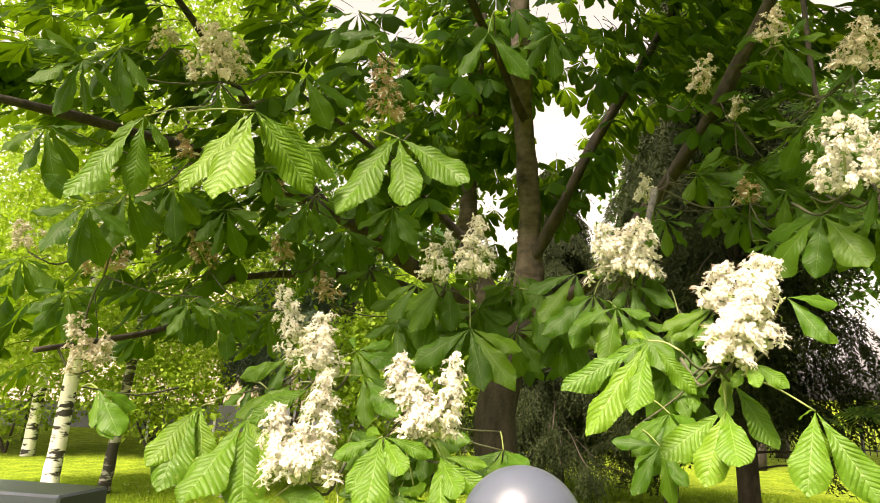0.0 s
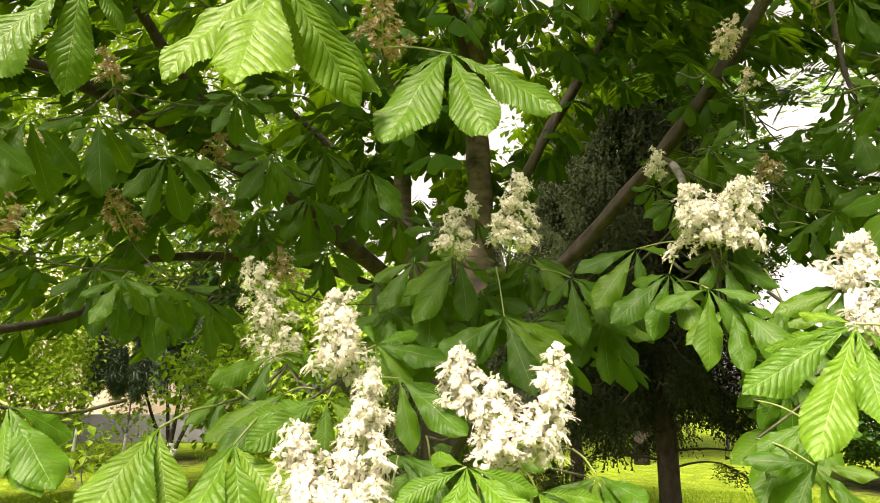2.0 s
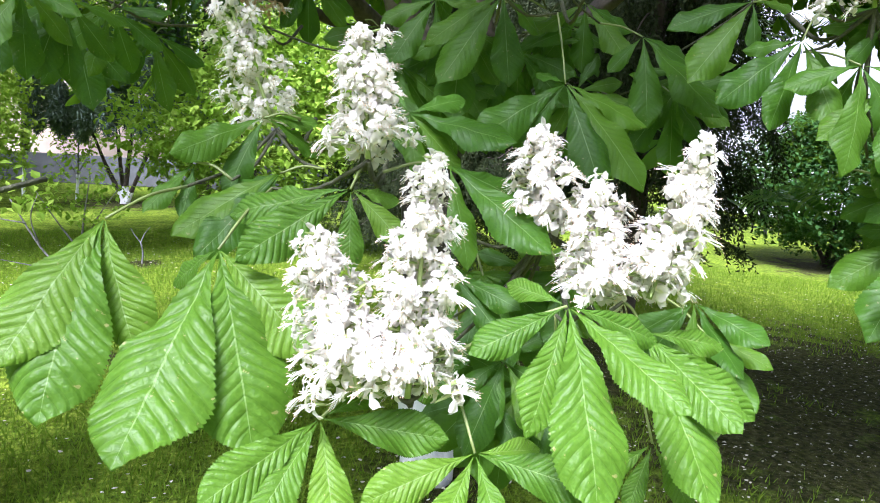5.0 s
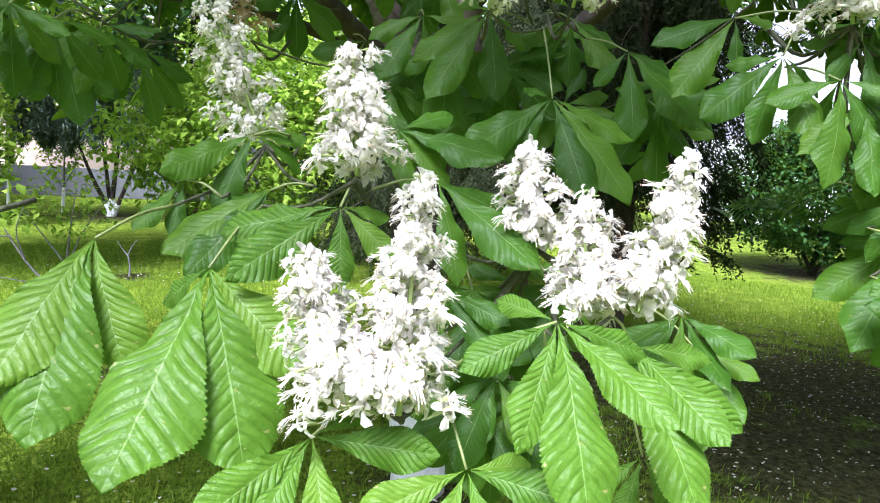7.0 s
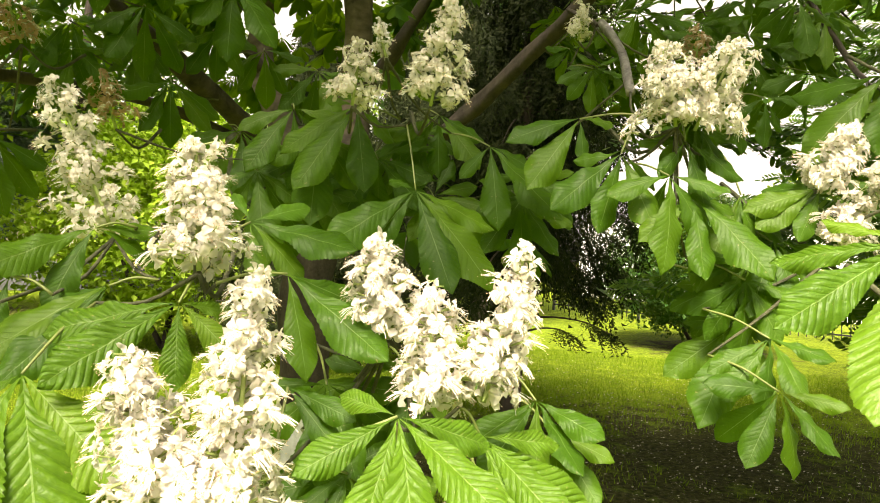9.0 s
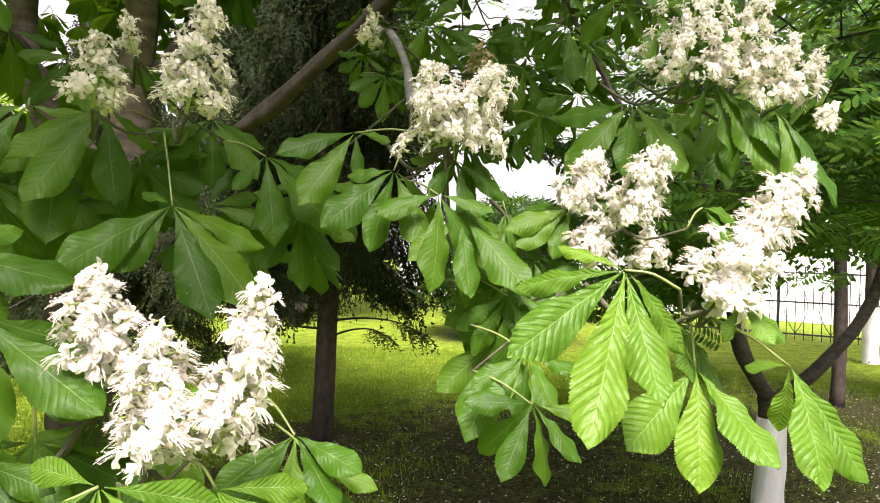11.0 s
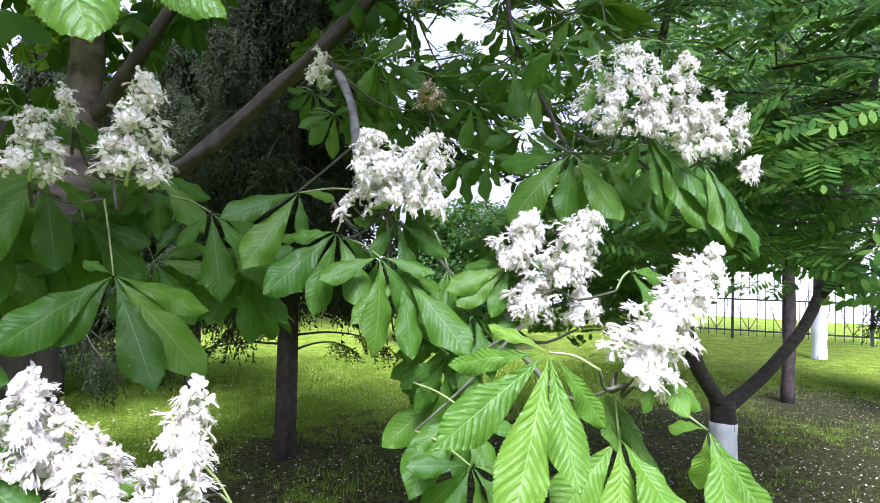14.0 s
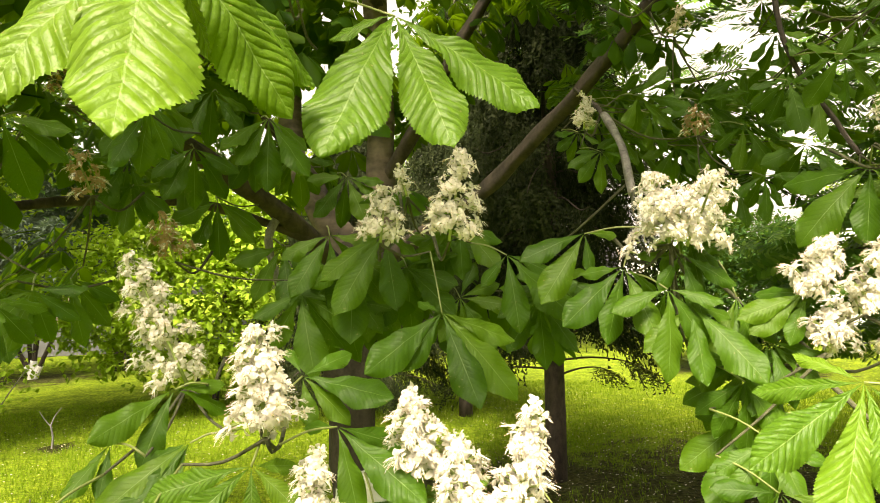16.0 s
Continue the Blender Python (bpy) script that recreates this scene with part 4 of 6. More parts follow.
hero_leaf((0.919, 1.229, 2.057), [(0.851, 1.249, 2.078), (0.890, 1.321, 2.036), (0.892, 1.288, 1.966), (0.964, 1.244, 1.954), (1.001, 1.208, 1.978), (0.987, 1.160, 2.040), (0.971, 1.173, 2.084)], (0.905, 1.329, 2.087))
hero_leaf((1.008, 1.204, 2.043), [(0.966, 1.264, 2.066), (0.956, 1.266, 2.026), (1.019, 1.270, 1.976), (0.983, 1.189, 1.918), (1.015, 1.136, 1.956), (1.072, 1.148, 2.026), (1.020, 1.128, 2.054)], (1.016, 1.304, 2.073))
hero_leaf((0.990, 1.028, 2.032), [(0.933, 1.079, 2.033), (0.973, 1.114, 2.026), (1.001, 1.079, 1.959), (0.997, 1.020, 1.916), (1.066, 0.997, 1.953), (1.031, 0.958, 2.013), (0.999, 0.971, 2.048)], (1.008, 1.128, 2.062))
hero_leaf((0.575, 1.138, 1.502), [(0.533, 1.191, 1.480), (0.519, 1.184, 1.445), (0.516, 1.112, 1.402), (0.565, 1.080, 1.420), (0.629, 1.086, 1.440), (0.612, 1.074, 1.493)], (0.594, 1.238, 1.532))
hero_leaf((0.564, 1.212, 1.430), [(0.515, 1.256, 1.432), (0.510, 1.270, 1.394), (0.535, 1.238, 1.344), (0.545, 1.193, 1.331), (0.608, 1.153, 1.352), (0.600, 1.141, 1.403), (0.587, 1.139, 1.457)], (0.551, 1.312, 1.460))
hero_leaf((0.550, 1.161, 1.466), [(0.477, 1.181, 1.486), (0.482, 1.196, 1.453), (0.494, 1.157, 1.394), (0.549, 1.146, 1.374), (0.551, 1.078, 1.392), (0.572, 1.082, 1.429), (0.608, 1.122, 1.486)], (0.539, 1.261, 1.496))
hero_leaf((0.815, 2.021, 2.078), [(0.735, 2.020, 2.067), (0.750, 2.036, 2.023), (0.808, 2.057, 1.993), (0.851, 2.017, 1.992), (0.862, 1.981, 2.039), (0.855, 1.967, 2.093)], (0.818, 2.121, 2.108))
hero_leaf((1.254, 1.615, 2.140), [(1.203, 1.643, 2.084), (1.261, 1.658, 2.055), (1.294, 1.568, 2.039), (1.283, 1.511, 2.070), (1.279, 1.494, 2.131), (1.267, 1.537, 2.195), (1.210, 1.578, 2.203)], (1.255, 1.715, 2.170))
hero_leaf((-0.765, 1.040, 2.097), [(-0.809, 0.982, 2.136), (-0.845, 0.995, 2.113), (-0.845, 0.992, 2.028), (-0.817, 1.037, 1.974), (-0.779, 1.078, 1.992), (-0.719, 1.124, 2.054)], (-0.763, 1.140, 2.127))
hero_leaf((-0.743, 1.136, 2.181), [(-0.790, 1.031, 2.163), (-0.819, 1.076, 2.107), (-0.815, 1.136, 2.051), (-0.726, 1.122, 2.026), (-0.673, 1.144, 2.087)], (-0.731, 1.236, 2.211))
hero_leaf((-0.970, 1.261, 2.029), [(-1.008, 1.194, 2.003), (-1.064, 1.230, 1.972), (-1.001, 1.232, 1.902), (-0.927, 1.251, 1.859), (-0.914, 1.318, 1.935), (-0.866, 1.273, 1.990), (-0.875, 1.250, 2.028)], (-0.967, 1.361, 2.059))
hero_leaf((-0.511, 1.165, 2.106), [(-0.550, 1.125, 2.061), (-0.559, 1.183, 2.048), (-0.514, 1.173, 2.028), (-0.475, 1.189, 2.054), (-0.453, 1.167, 2.087)], (-0.514, 1.265, 2.136))
hero_leaf((-0.181, 1.149, 2.291), [(-0.260, 1.097, 2.257), (-0.257, 1.125, 2.201), (-0.207, 1.209, 2.197), (-0.144, 1.227, 2.210), (-0.104, 1.142, 2.220), (-0.094, 1.124, 2.275)], (-0.185, 1.249, 2.321))
hero_leaf((-0.823, 1.241, 1.820), [(-0.900, 1.189, 1.875), (-0.929, 1.204, 1.794), (-0.869, 1.137, 1.715), (-0.832, 1.205, 1.671), (-0.808, 1.273, 1.678), (-0.735, 1.269, 1.761)], (-0.809, 1.341, 1.850))
hero_leaf((-0.792, 1.355, 1.893), [(-0.872, 1.295, 1.884), (-0.857, 1.279, 1.792), (-0.817, 1.296, 1.732), (-0.768, 1.402, 1.750), (-0.713, 1.402, 1.805)], (-0.804, 1.455, 1.923))
hero_leaf((-0.693, 1.396, 1.916), [(-0.761, 1.332, 1.870), (-0.768, 1.421, 1.822), (-0.663, 1.363, 1.773), (-0.640, 1.476, 1.837), (-0.610, 1.453, 1.882)], (-0.680, 1.496, 1.946))
hero_leaf((-0.599, 1.550, 1.900), [(-0.671, 1.481, 1.883), (-0.672, 1.530, 1.806), (-0.648, 1.592, 1.775), (-0.568, 1.597, 1.772), (-0.506, 1.567, 1.846), (-0.503, 1.537, 1.885)], (-0.581, 1.650, 1.930))
hero_leaf((-0.438, 1.363, 1.966), [(-0.491, 1.352, 1.960), (-0.512, 1.361, 1.942), (-0.476, 1.347, 1.890), (-0.445, 1.397, 1.881), (-0.394, 1.393, 1.899), (-0.367, 1.356, 1.945), (-0.374, 1.339, 1.988)], (-0.432, 1.463, 1.996))
hero_leaf((0.935, 1.305, 2.325), [(0.915, 1.375, 2.282), (0.961, 1.323, 2.222), (0.990, 1.291, 2.212), (1.035, 1.278, 2.282), (1.010, 1.252, 2.336), (0.967, 1.254, 2.367)], (0.927, 1.405, 2.355))
hero_leaf((0.990, 1.240, 2.148), [(0.970, 1.275, 2.070), (1.044, 1.267, 2.039), (1.042, 1.153, 2.035), (1.036, 1.139, 2.106), (1.024, 1.181, 2.197)], (1.001, 1.340, 2.178))
hero_leaf((0.347, 1.458, 2.438), [(0.278, 1.445, 2.466), (0.261, 1.441, 2.381), (0.269, 1.478, 2.351), (0.351, 1.461, 2.306), (0.408, 1.452, 2.349), (0.439, 1.471, 2.402), (0.418, 1.421, 2.417)], (0.332, 1.558, 2.468))
hero_leaf((-0.142, 1.881, 2.014), [(-0.251, 1.830, 1.942), (-0.217, 1.838, 1.903), (-0.148, 1.882, 1.847), (-0.060, 1.837, 1.879), (-0.042, 1.914, 1.962)], (-0.150, 1.981, 2.044))
hero_leaf((-0.309, 1.980, 1.955), [(-0.396, 1.920, 1.893), (-0.375, 1.923, 1.832), (-0.308, 2.043, 1.818), (-0.219, 2.036, 1.849), (-0.209, 1.983, 1.904)], (-0.318, 2.080, 1.985))
hero_leaf((-0.408, 1.835, 2.035), [(-0.493, 1.793, 2.058), (-0.525, 1.823, 2.011), (-0.489, 1.837, 1.907), (-0.398, 1.872, 1.893), (-0.330, 1.831, 1.927), (-0.300, 1.889, 2.001), (-0.327, 1.799, 2.076)], (-0.404, 1.935, 2.065))
hero_leaf((-0.099, 1.998, 1.717), [(-0.215, 2.013, 1.681), (-0.178, 1.993, 1.590), (-0.090, 1.930, 1.557), (-0.018, 1.965, 1.611), (0.016, 1.969, 1.648)], (-0.116, 2.098, 1.747))
hero_leaf((-0.001, 1.766, 1.580), [(-0.113, 1.776, 1.599), (-0.094, 1.707, 1.487), (-0.032, 1.784, 1.446), (0.056, 1.810, 1.437), (0.111, 1.740, 1.519), (0.094, 1.714, 1.569)], (-0.007, 1.866, 1.610))
hero_leaf((-0.569, 1.980, 1.644), [(-0.639, 1.906, 1.569), (-0.635, 1.977, 1.540), (-0.548, 1.961, 1.497), (-0.496, 2.026, 1.537), (-0.474, 1.996, 1.600)], (-0.560, 2.080, 1.674))
hero_leaf((-0.679, 1.843, 1.626), [(-0.739, 1.788, 1.616), (-0.787, 1.835, 1.598), (-0.742, 1.861, 1.523), (-0.654, 1.818, 1.486), (-0.602, 1.849, 1.539), (-0.581, 1.904, 1.596), (-0.610, 1.865, 1.656)], (-0.666, 1.943, 1.656))
hero_leaf((-0.795, 1.791, 1.691), [(-0.858, 1.720, 1.627), (-0.832, 1.738, 1.582), (-0.778, 1.761, 1.534), (-0.728, 1.824, 1.594), (-0.692, 1.784, 1.647)], (-0.794, 1.891, 1.721))
hero_leaf((-1.038, 1.562, 1.651), [(-1.092, 1.514, 1.655), (-1.093, 1.489, 1.589), (-1.101, 1.541, 1.539), (-0.997, 1.543, 1.507), (-0.978, 1.604, 1.533), (-0.975, 1.634, 1.626), (-0.978, 1.612, 1.677)], (-1.019, 1.662, 1.681))
hero_leaf((-1.189, 1.570, 1.747), [(-1.266, 1.549, 1.730), (-1.247, 1.545, 1.689), (-1.199, 1.571, 1.632), (-1.145, 1.587, 1.639), (-1.091, 1.568, 1.670), (-1.135, 1.614, 1.734)], (-1.174, 1.670, 1.777))
hero_leaf((-0.466, 2.161, 1.952), [(-0.564, 2.085, 1.958), (-0.539, 2.098, 1.837), (-0.506, 2.166, 1.788), (-0.420, 2.156, 1.806), (-0.355, 2.207, 1.892), (-0.355, 2.199, 1.974)], (-0.485, 2.261, 1.982))
hero_leaf((-0.249, 2.216, 1.856), [(-0.359, 2.136, 1.797), (-0.316, 2.164, 1.728), (-0.248, 2.197, 1.703), (-0.151, 2.194, 1.748), (-0.126, 2.242, 1.794)], (-0.251, 2.316, 1.886))
hero_leaf((0.078, 1.837, 1.636), [(-0.015, 1.865, 1.588), (0.001, 1.845, 1.524), (0.075, 1.820, 1.484), (0.135, 1.773, 1.518), (0.153, 1.773, 1.580)], (0.084, 1.937, 1.666))
hero_leaf((-0.386, 1.628, 1.948), [(-0.455, 1.550, 1.954), (-0.474, 1.636, 1.914), (-0.451, 1.608, 1.843), (-0.404, 1.649, 1.838), (-0.354, 1.662, 1.868)], (-0.405, 1.728, 1.978))
hero_leaf((-0.265, 2.004, 2.106), [(-0.350, 1.965, 2.056), (-0.334, 1.966, 1.986), (-0.275, 2.034, 1.978), (-0.197, 1.959, 2.010), (-0.181, 2.007, 2.073)], (-0.250, 2.104, 2.136))
hero_leaf((-0.136, 2.327, 2.041), [(-0.236, 2.302, 1.984), (-0.208, 2.343, 1.921), (-0.139, 2.376, 1.914), (-0.068, 2.307, 1.938), (-0.049, 2.265, 2.005)], (-0.143, 2.427, 2.071))
hero_leaf((-0.459, 2.147, 1.883), [(-0.523, 2.114, 1.863), (-0.536, 2.178, 1.822), (-0.478, 2.113, 1.761), (-0.422, 2.177, 1.771), (-0.373, 2.111, 1.817), (-0.379, 2.126, 1.892)], (-0.445, 2.247, 1.913))
hero_leaf((-0.322, 2.343, 1.983), [(-0.396, 2.310, 1.951), (-0.395, 2.291, 1.892), (-0.351, 2.281, 1.843), (-0.301, 2.281, 1.843), (-0.253, 2.355, 1.915), (-0.236, 2.365, 2.011)], (-0.327, 2.443, 2.013))
hero_leaf((0.911, 1.849, 2.152), [(0.869, 1.859, 2.050), (0.944, 1.891, 2.051), (0.996, 1.801, 2.052), (1.037, 1.779, 2.121), (0.956, 1.731, 2.182), (0.951, 1.781, 2.221)], (0.922, 1.949, 2.182))
hero_leaf((1.074, 1.784, 2.134), [(1.062, 1.810, 2.038), (1.103, 1.705, 2.008), (1.157, 1.683, 2.053), (1.115, 1.644, 2.123), (1.110, 1.691, 2.172)], (1.082, 1.884, 2.164))
hero_leaf((1.101, 1.650, 2.029), [(1.065, 1.720, 1.975), (1.079, 1.642, 1.906), (1.160, 1.601, 1.901), (1.195, 1.597, 1.981), (1.163, 1.554, 2.033)], (1.107, 1.750, 2.059))
hero_leaf((1.116, 1.519, 2.114), [(1.045, 1.564, 2.107), (1.087, 1.606, 2.060), (1.109, 1.577, 2.018), (1.109, 1.467, 1.980), (1.172, 1.471, 2.050), (1.144, 1.431, 2.084)], (1.130, 1.619, 2.144))
hero_leaf((1.078, 1.890, 2.018), [(0.984, 1.918, 1.992), (1.017, 1.901, 1.917), (1.092, 1.898, 1.897), (1.105, 1.823, 1.930), (1.126, 1.805, 1.971)], (1.092, 1.990, 2.048))
hero_leaf((0.815, 1.908, 1.993), [(0.761, 1.946, 2.000), (0.725, 1.933, 1.960), (0.750, 1.922, 1.905), (0.817, 1.913, 1.874), (0.882, 1.887, 1.916), (0.870, 1.838, 1.976), (0.848, 1.853, 2.017)], (0.809, 2.008, 2.023))
hero_leaf((1.250, 2.138, 2.299), [(1.229, 2.228, 2.212), (1.294, 2.174, 2.174), (1.345, 2.104, 2.196), (1.340, 2.046, 2.265), (1.291, 2.004, 2.311)], (1.249, 2.238, 2.329))
hero_leaf((1.343, 2.001, 2.086), [(1.272, 2.060, 2.024), (1.272, 2.001, 1.952), (1.361, 2.008, 1.951), (1.440, 1.973, 1.986), (1.433, 1.908, 2.058), (1.387, 1.925, 2.130)], (1.342, 2.101, 2.116))
hero_leaf((1.399, 1.858, 2.282), [(1.322, 1.893, 2.174), (1.409, 1.855, 2.144), (1.491, 1.839, 2.165), (1.445, 1.738, 2.212), (1.471, 1.763, 2.317)], (1.393, 1.958, 2.312))
hero_leaf((1.379, 1.829, 2.051), [(1.295, 1.877, 2.015), (1.323, 1.873, 1.947), (1.368, 1.832, 1.908), (1.403, 1.735, 1.958), (1.463, 1.753, 2.042)], (1.359, 1.929, 2.081))
hero_leaf((1.163, 2.265, 2.145), [(1.080, 2.283, 2.112), (1.100, 2.296, 2.050), (1.146, 2.303, 2.039), (1.182, 2.198, 2.030), (1.274, 2.215, 2.102), (1.218, 2.178, 2.149), (1.183, 2.205, 2.189)], (1.181, 2.365, 2.175))
hero_leaf((1.123, 1.974, 2.412), [(1.080, 2.043, 2.357), (1.096, 2.003, 2.307), (1.152, 1.939, 2.262), (1.217, 1.951, 2.342), (1.198, 1.914, 2.409)], (1.114, 2.074, 2.442))
hero_leaf((1.216, 1.818, 2.240), [(1.155, 1.839, 2.137), (1.190, 1.810, 2.102), (1.263, 1.769, 2.113), (1.266, 1.732, 2.160), (1.277, 1.736, 2.233)], (1.219, 1.918, 2.270))
hero_leaf((1.218, 1.634, 2.292), [(1.179, 1.689, 2.234), (1.247, 1.696, 2.199), (1.254, 1.618, 2.181), (1.230, 1.538, 2.200), (1.230, 1.548, 2.270)], (1.237, 1.734, 2.322))
hero_leaf((1.234, 1.537, 2.104), [(1.187, 1.596, 2.076), (1.169, 1.540, 1.990), (1.221, 1.502, 1.975), (1.309, 1.514, 2.036), (1.282, 1.478, 2.075)], (1.224, 1.637, 2.134))


# ---- shoots that carry leaves and flowers ----
def shoots():
    kept = []
    for n in NODES:
        if all((n - k).length > 0.07 for k in kept):
            kept.append(n)
    for n in kept:
        near = min(LIMB_POINTS, key=lambda p: (p - n).length + max(0, n.y - p.y) * 0.6)
        if (n - near).length > 0.3:
            near = n + (Vector((0.45, 3.2, n.z + 0.3)) - n).normalized() * 0.16
        mid = (n + near) / 2 + Vector((0, 0, -0.04 if near.z > n.z else 0.04))
        under(rod("twig", [n, mid, near], 0.0022, 0.0038, MAT_TWIG, chestnut, sides=6, steps=4))
    for n in LEAF_NODES:
        near = min(kept + LIMB_POINTS, key=lambda p: (p - n).length + max(0, n.y - p.y) * 0.5)
        if (n - near).length > 0.3:
            near = n + (Vector((0.45, 3.2, n.z)) - n).normalized() * 0.22
        if (n - near).length > 0.02:
            under(rod("twig", [n, (n + near) / 2 + Vector((0, 0.01, -0.015)), near], 0.0018, 0.0028, MAT_TWIG, chestnut, sides=6, steps=3))


shoots()

# ---- the rest of the crown, with leaves added overhead to block light ----
GAPS = [((0.12, 1.9, 1.92), (0.21, 3.9, 2.6), 0.2), ((-0.05, 2.1, 2.0), (0.2, 3.9, 2.55), 0.15), ((-0.25, 2.06, 1.71), (-0.21, 6.41, 2.41), 0.38), ((0.37, 2.55, 2.54), (1.55, 6.33, 4.46), 0.17), ((0.47, 2.12, 2.44), (1.05, 5.19, 3.78), 0.24), ((-0.78, 0.98, 1.77), (-2.42, 3.38, 2.50), 0.38), ((1.2, 1.85, 2.2), (2.9, 3.6, 3.3), 0.3), ((-0.5, 1.5, 1.5), (-0.35, 3.6, 1.6), 0.35), ((0.62, 1.9, 1.95), (2.1, 4.7, 2.55), 0.4), ((0.75, 2.1, 2.3), (1.9, 4.4, 3.2), 0.22)]


def in_gap(p):
    for a, b, r in GAPS:
        a, b = Vector(a), Vector(b)
        t = max(0, min(1, (p - a).dot(b - a) / (b - a).length_squared))
        if (p - a.lerp(b, t)).length < r:
            return True
    return False


def crown():
    rng = random.Random(3)
    spots = []
    # boxes from z 3.0 up lie mostly out of view, added to block skylight
    boxes = [((-0.5, 0.85), (3.4, 4.9), (2.3, 3.7), 240), ((-2.3, -0.1), (1.7, 3.6), (1.75, 3.3), 480), ((0.8, 2.6), (1.7, 3.6), (2.2, 3.6), 540), ((-0.4, 1.4), (2.6, 4.6), (2.7, 4.4), 380), ((-3.6, 2.2), (0.3, 4.3), (3.4, 5.2), 1900), ((0.6, 3.4), (-1.0, 2.8), (4.0, 5.0), 620), ((-1.6, 1.6), (0.3, 1.8), (3.0, 4.3), 400), ((-0.5, 0.0), (2.3, 3.2), (2.75, 3.4), 60), ((-0.3, 0.45), (3.4, 4.6), (2.2, 3.4), 110), ((-0.6, 0.6), (1.9, 2.9), (1.5, 1.95), 70), ((-2.0, -0.8), (1.3, 2.4), (1.6, 2.6), 80)]
    for (x0, x1), (y0, y1), (z0, z1), n in boxes:
        clumps = [Vector((rng.uniform(x0, x1), rng.uniform(y0, y1), rng.uniform(z0, z1))) for k in range(max(4, n // 11))]
        for i in range(n):
            c = rng.choice(clumps)
            p = c + Vector((rng.gauss(0, 0.16), rng.gauss(0, 0.16), rng.gauss(0, 0.09)))
            if not in_gap(p):
                spots.append(p)
    spots.sort(key=lambda p: (p - Vector((-0.2, 0.5, 1.6))).length)
    v, f, u = [], [], []
    for i, p in enumerate(spots):
        flat = Vector((p.x - 0.4 + rng.uniform(-0.5, 0.5), p.y - 3.2 + rng.uniform(-0.8, 0.3), rng.uniform(-0.9, 0.1)))
        up = Vector((rng.uniform(-0.4, 0.4), rng.uniform(-0.5, 0.2), 1))
        size = rng.uniform(0.12, 0.19)
        m = frame_of(p, flat, up) @ Matrix.Diagonal((size, size, size, 1))
        k = rng.randrange(len(WHOLE))
        if i < 260:
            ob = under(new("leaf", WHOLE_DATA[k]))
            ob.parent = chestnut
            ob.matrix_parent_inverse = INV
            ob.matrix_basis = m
        else:
            b = len(v)
            v += [m @ Vector(q) for q in WHOLE[k][0]]
            u += WHOLE[k][1]
            f += [tuple(q + b for q in face) for face in WHOLE[k][2]]
    ob = under(part("crown", sheet("crown", v, f, MAT_CROWN, u), MAT_CROWN, chestnut, "dense upper crown leaves darkened for shade, some added to block light"))
    tagged(ob, kind="stuff")


crown()


# ---- other trees and shrubs ----
def leaf_cloud(rng, blobs, count, size, lay=0.5, slim=0.32):
    """Many small folded leaves inside ellipsoids (centre, radii)."""
    v, f = [], []
    weights = [r[0] * r[1] * r[2] for c, r in blobs]
    for i in range(count):
        c, r = rng.choices(blobs, weights)[0]
        d = Vector((rng.gauss(0, 1), rng.gauss(0, 1), rng.gauss(0, 1))).normalized() * rng.uniform(0.25, 1.0) ** 0.5
        p = Vector((c[0] + d.x * r[0], c[1] + d.y * r[1], c[2] + d.z * r[2]))
        p += Vector((noise.noise(p * 3), noise.noise(p * 3 + Vector((9, 0, 0))), noise.noise(p * 3 + Vector((0, 9, 0))))) * 0.3 * min(r)
        a = Vector((rng.uniform(-1, 1), rng.uniform(-1, 1), rng.uniform(-1, 0.4))).normalized()
        m = frame_of(p, a, (rng.uniform(-1, 1) * lay, rng.uniform(-1, 1) * lay, 1))
        s = size * rng.uniform(0.6, 1.3)
        b = len(v)
        v += [m @ Vector(q) for q in ((0, 0, 0), (slim * s, 0.5 * s, 0.1 * s), (0, 1.0 * s, -0.1 * s), (-slim * s, 0.5 * s, 0.1 * s), (0, 0.5 * s, 0))]
        f += [(b, b + 1, b + 4), (b + 1, b + 2, b + 4), (b + 2, b + 3, b + 4), (b + 3, b, b + 4)]
    return v, f


def leafy(name, label, category, place, stems, blobs, count, size, leaf, bark, seed, wash=0.0, group="", slim=0.32, wash_all=0.0):
    """A broadleaf tree or shrub: stems as lists of points with radii, and a crown of leaves."""
    rng = random.Random(seed)
    tree = thing(name, label, category, place, group)
    for k, (pts, r0, r1) in enumerate(stems):
        rod("trunk" if k == 0 else "limb", pts, r0, r1, bark, tree, "", 10, 0.25, seed + k)
    if wash:
        pts, r0, r1 = stems[0]
        a, b = Vector(pts[0]), Vector(pts[1])
        t = min(1.0, wash / max(0.01, (b - a).z))
        rod("whitewash", [a + Vector((0, 0, 0.01)), a.lerp(b, t / 2), a.lerp(b, t)], r0 * 1.09, r0 * 1.05, MAT_WASH, tree, "white limewashed foot", 14, 0.2, seed)
    if wash_all:
        for k, (pts, r0, r1) in enumerate(stems[1:3]):
            a, b = Vector(pts[0]), Vector(pts[1])
            rod("whitewash", [a.lerp(b, 0.02), a.lerp(b, wash_all / 2), a.lerp(b, wash_all)], r0 * 1.15, r0 * 1.1, MAT_WASH, tree, "white limewashed foot", 10, 0.15, seed + k)
    v, f = leaf_cloud(rng, blobs, count, size, 0.5, slim)
    tagged(part("crown", sheet("crown", v, f, leaf, None, False), leaf, tree), kind="stuff")
    return tree


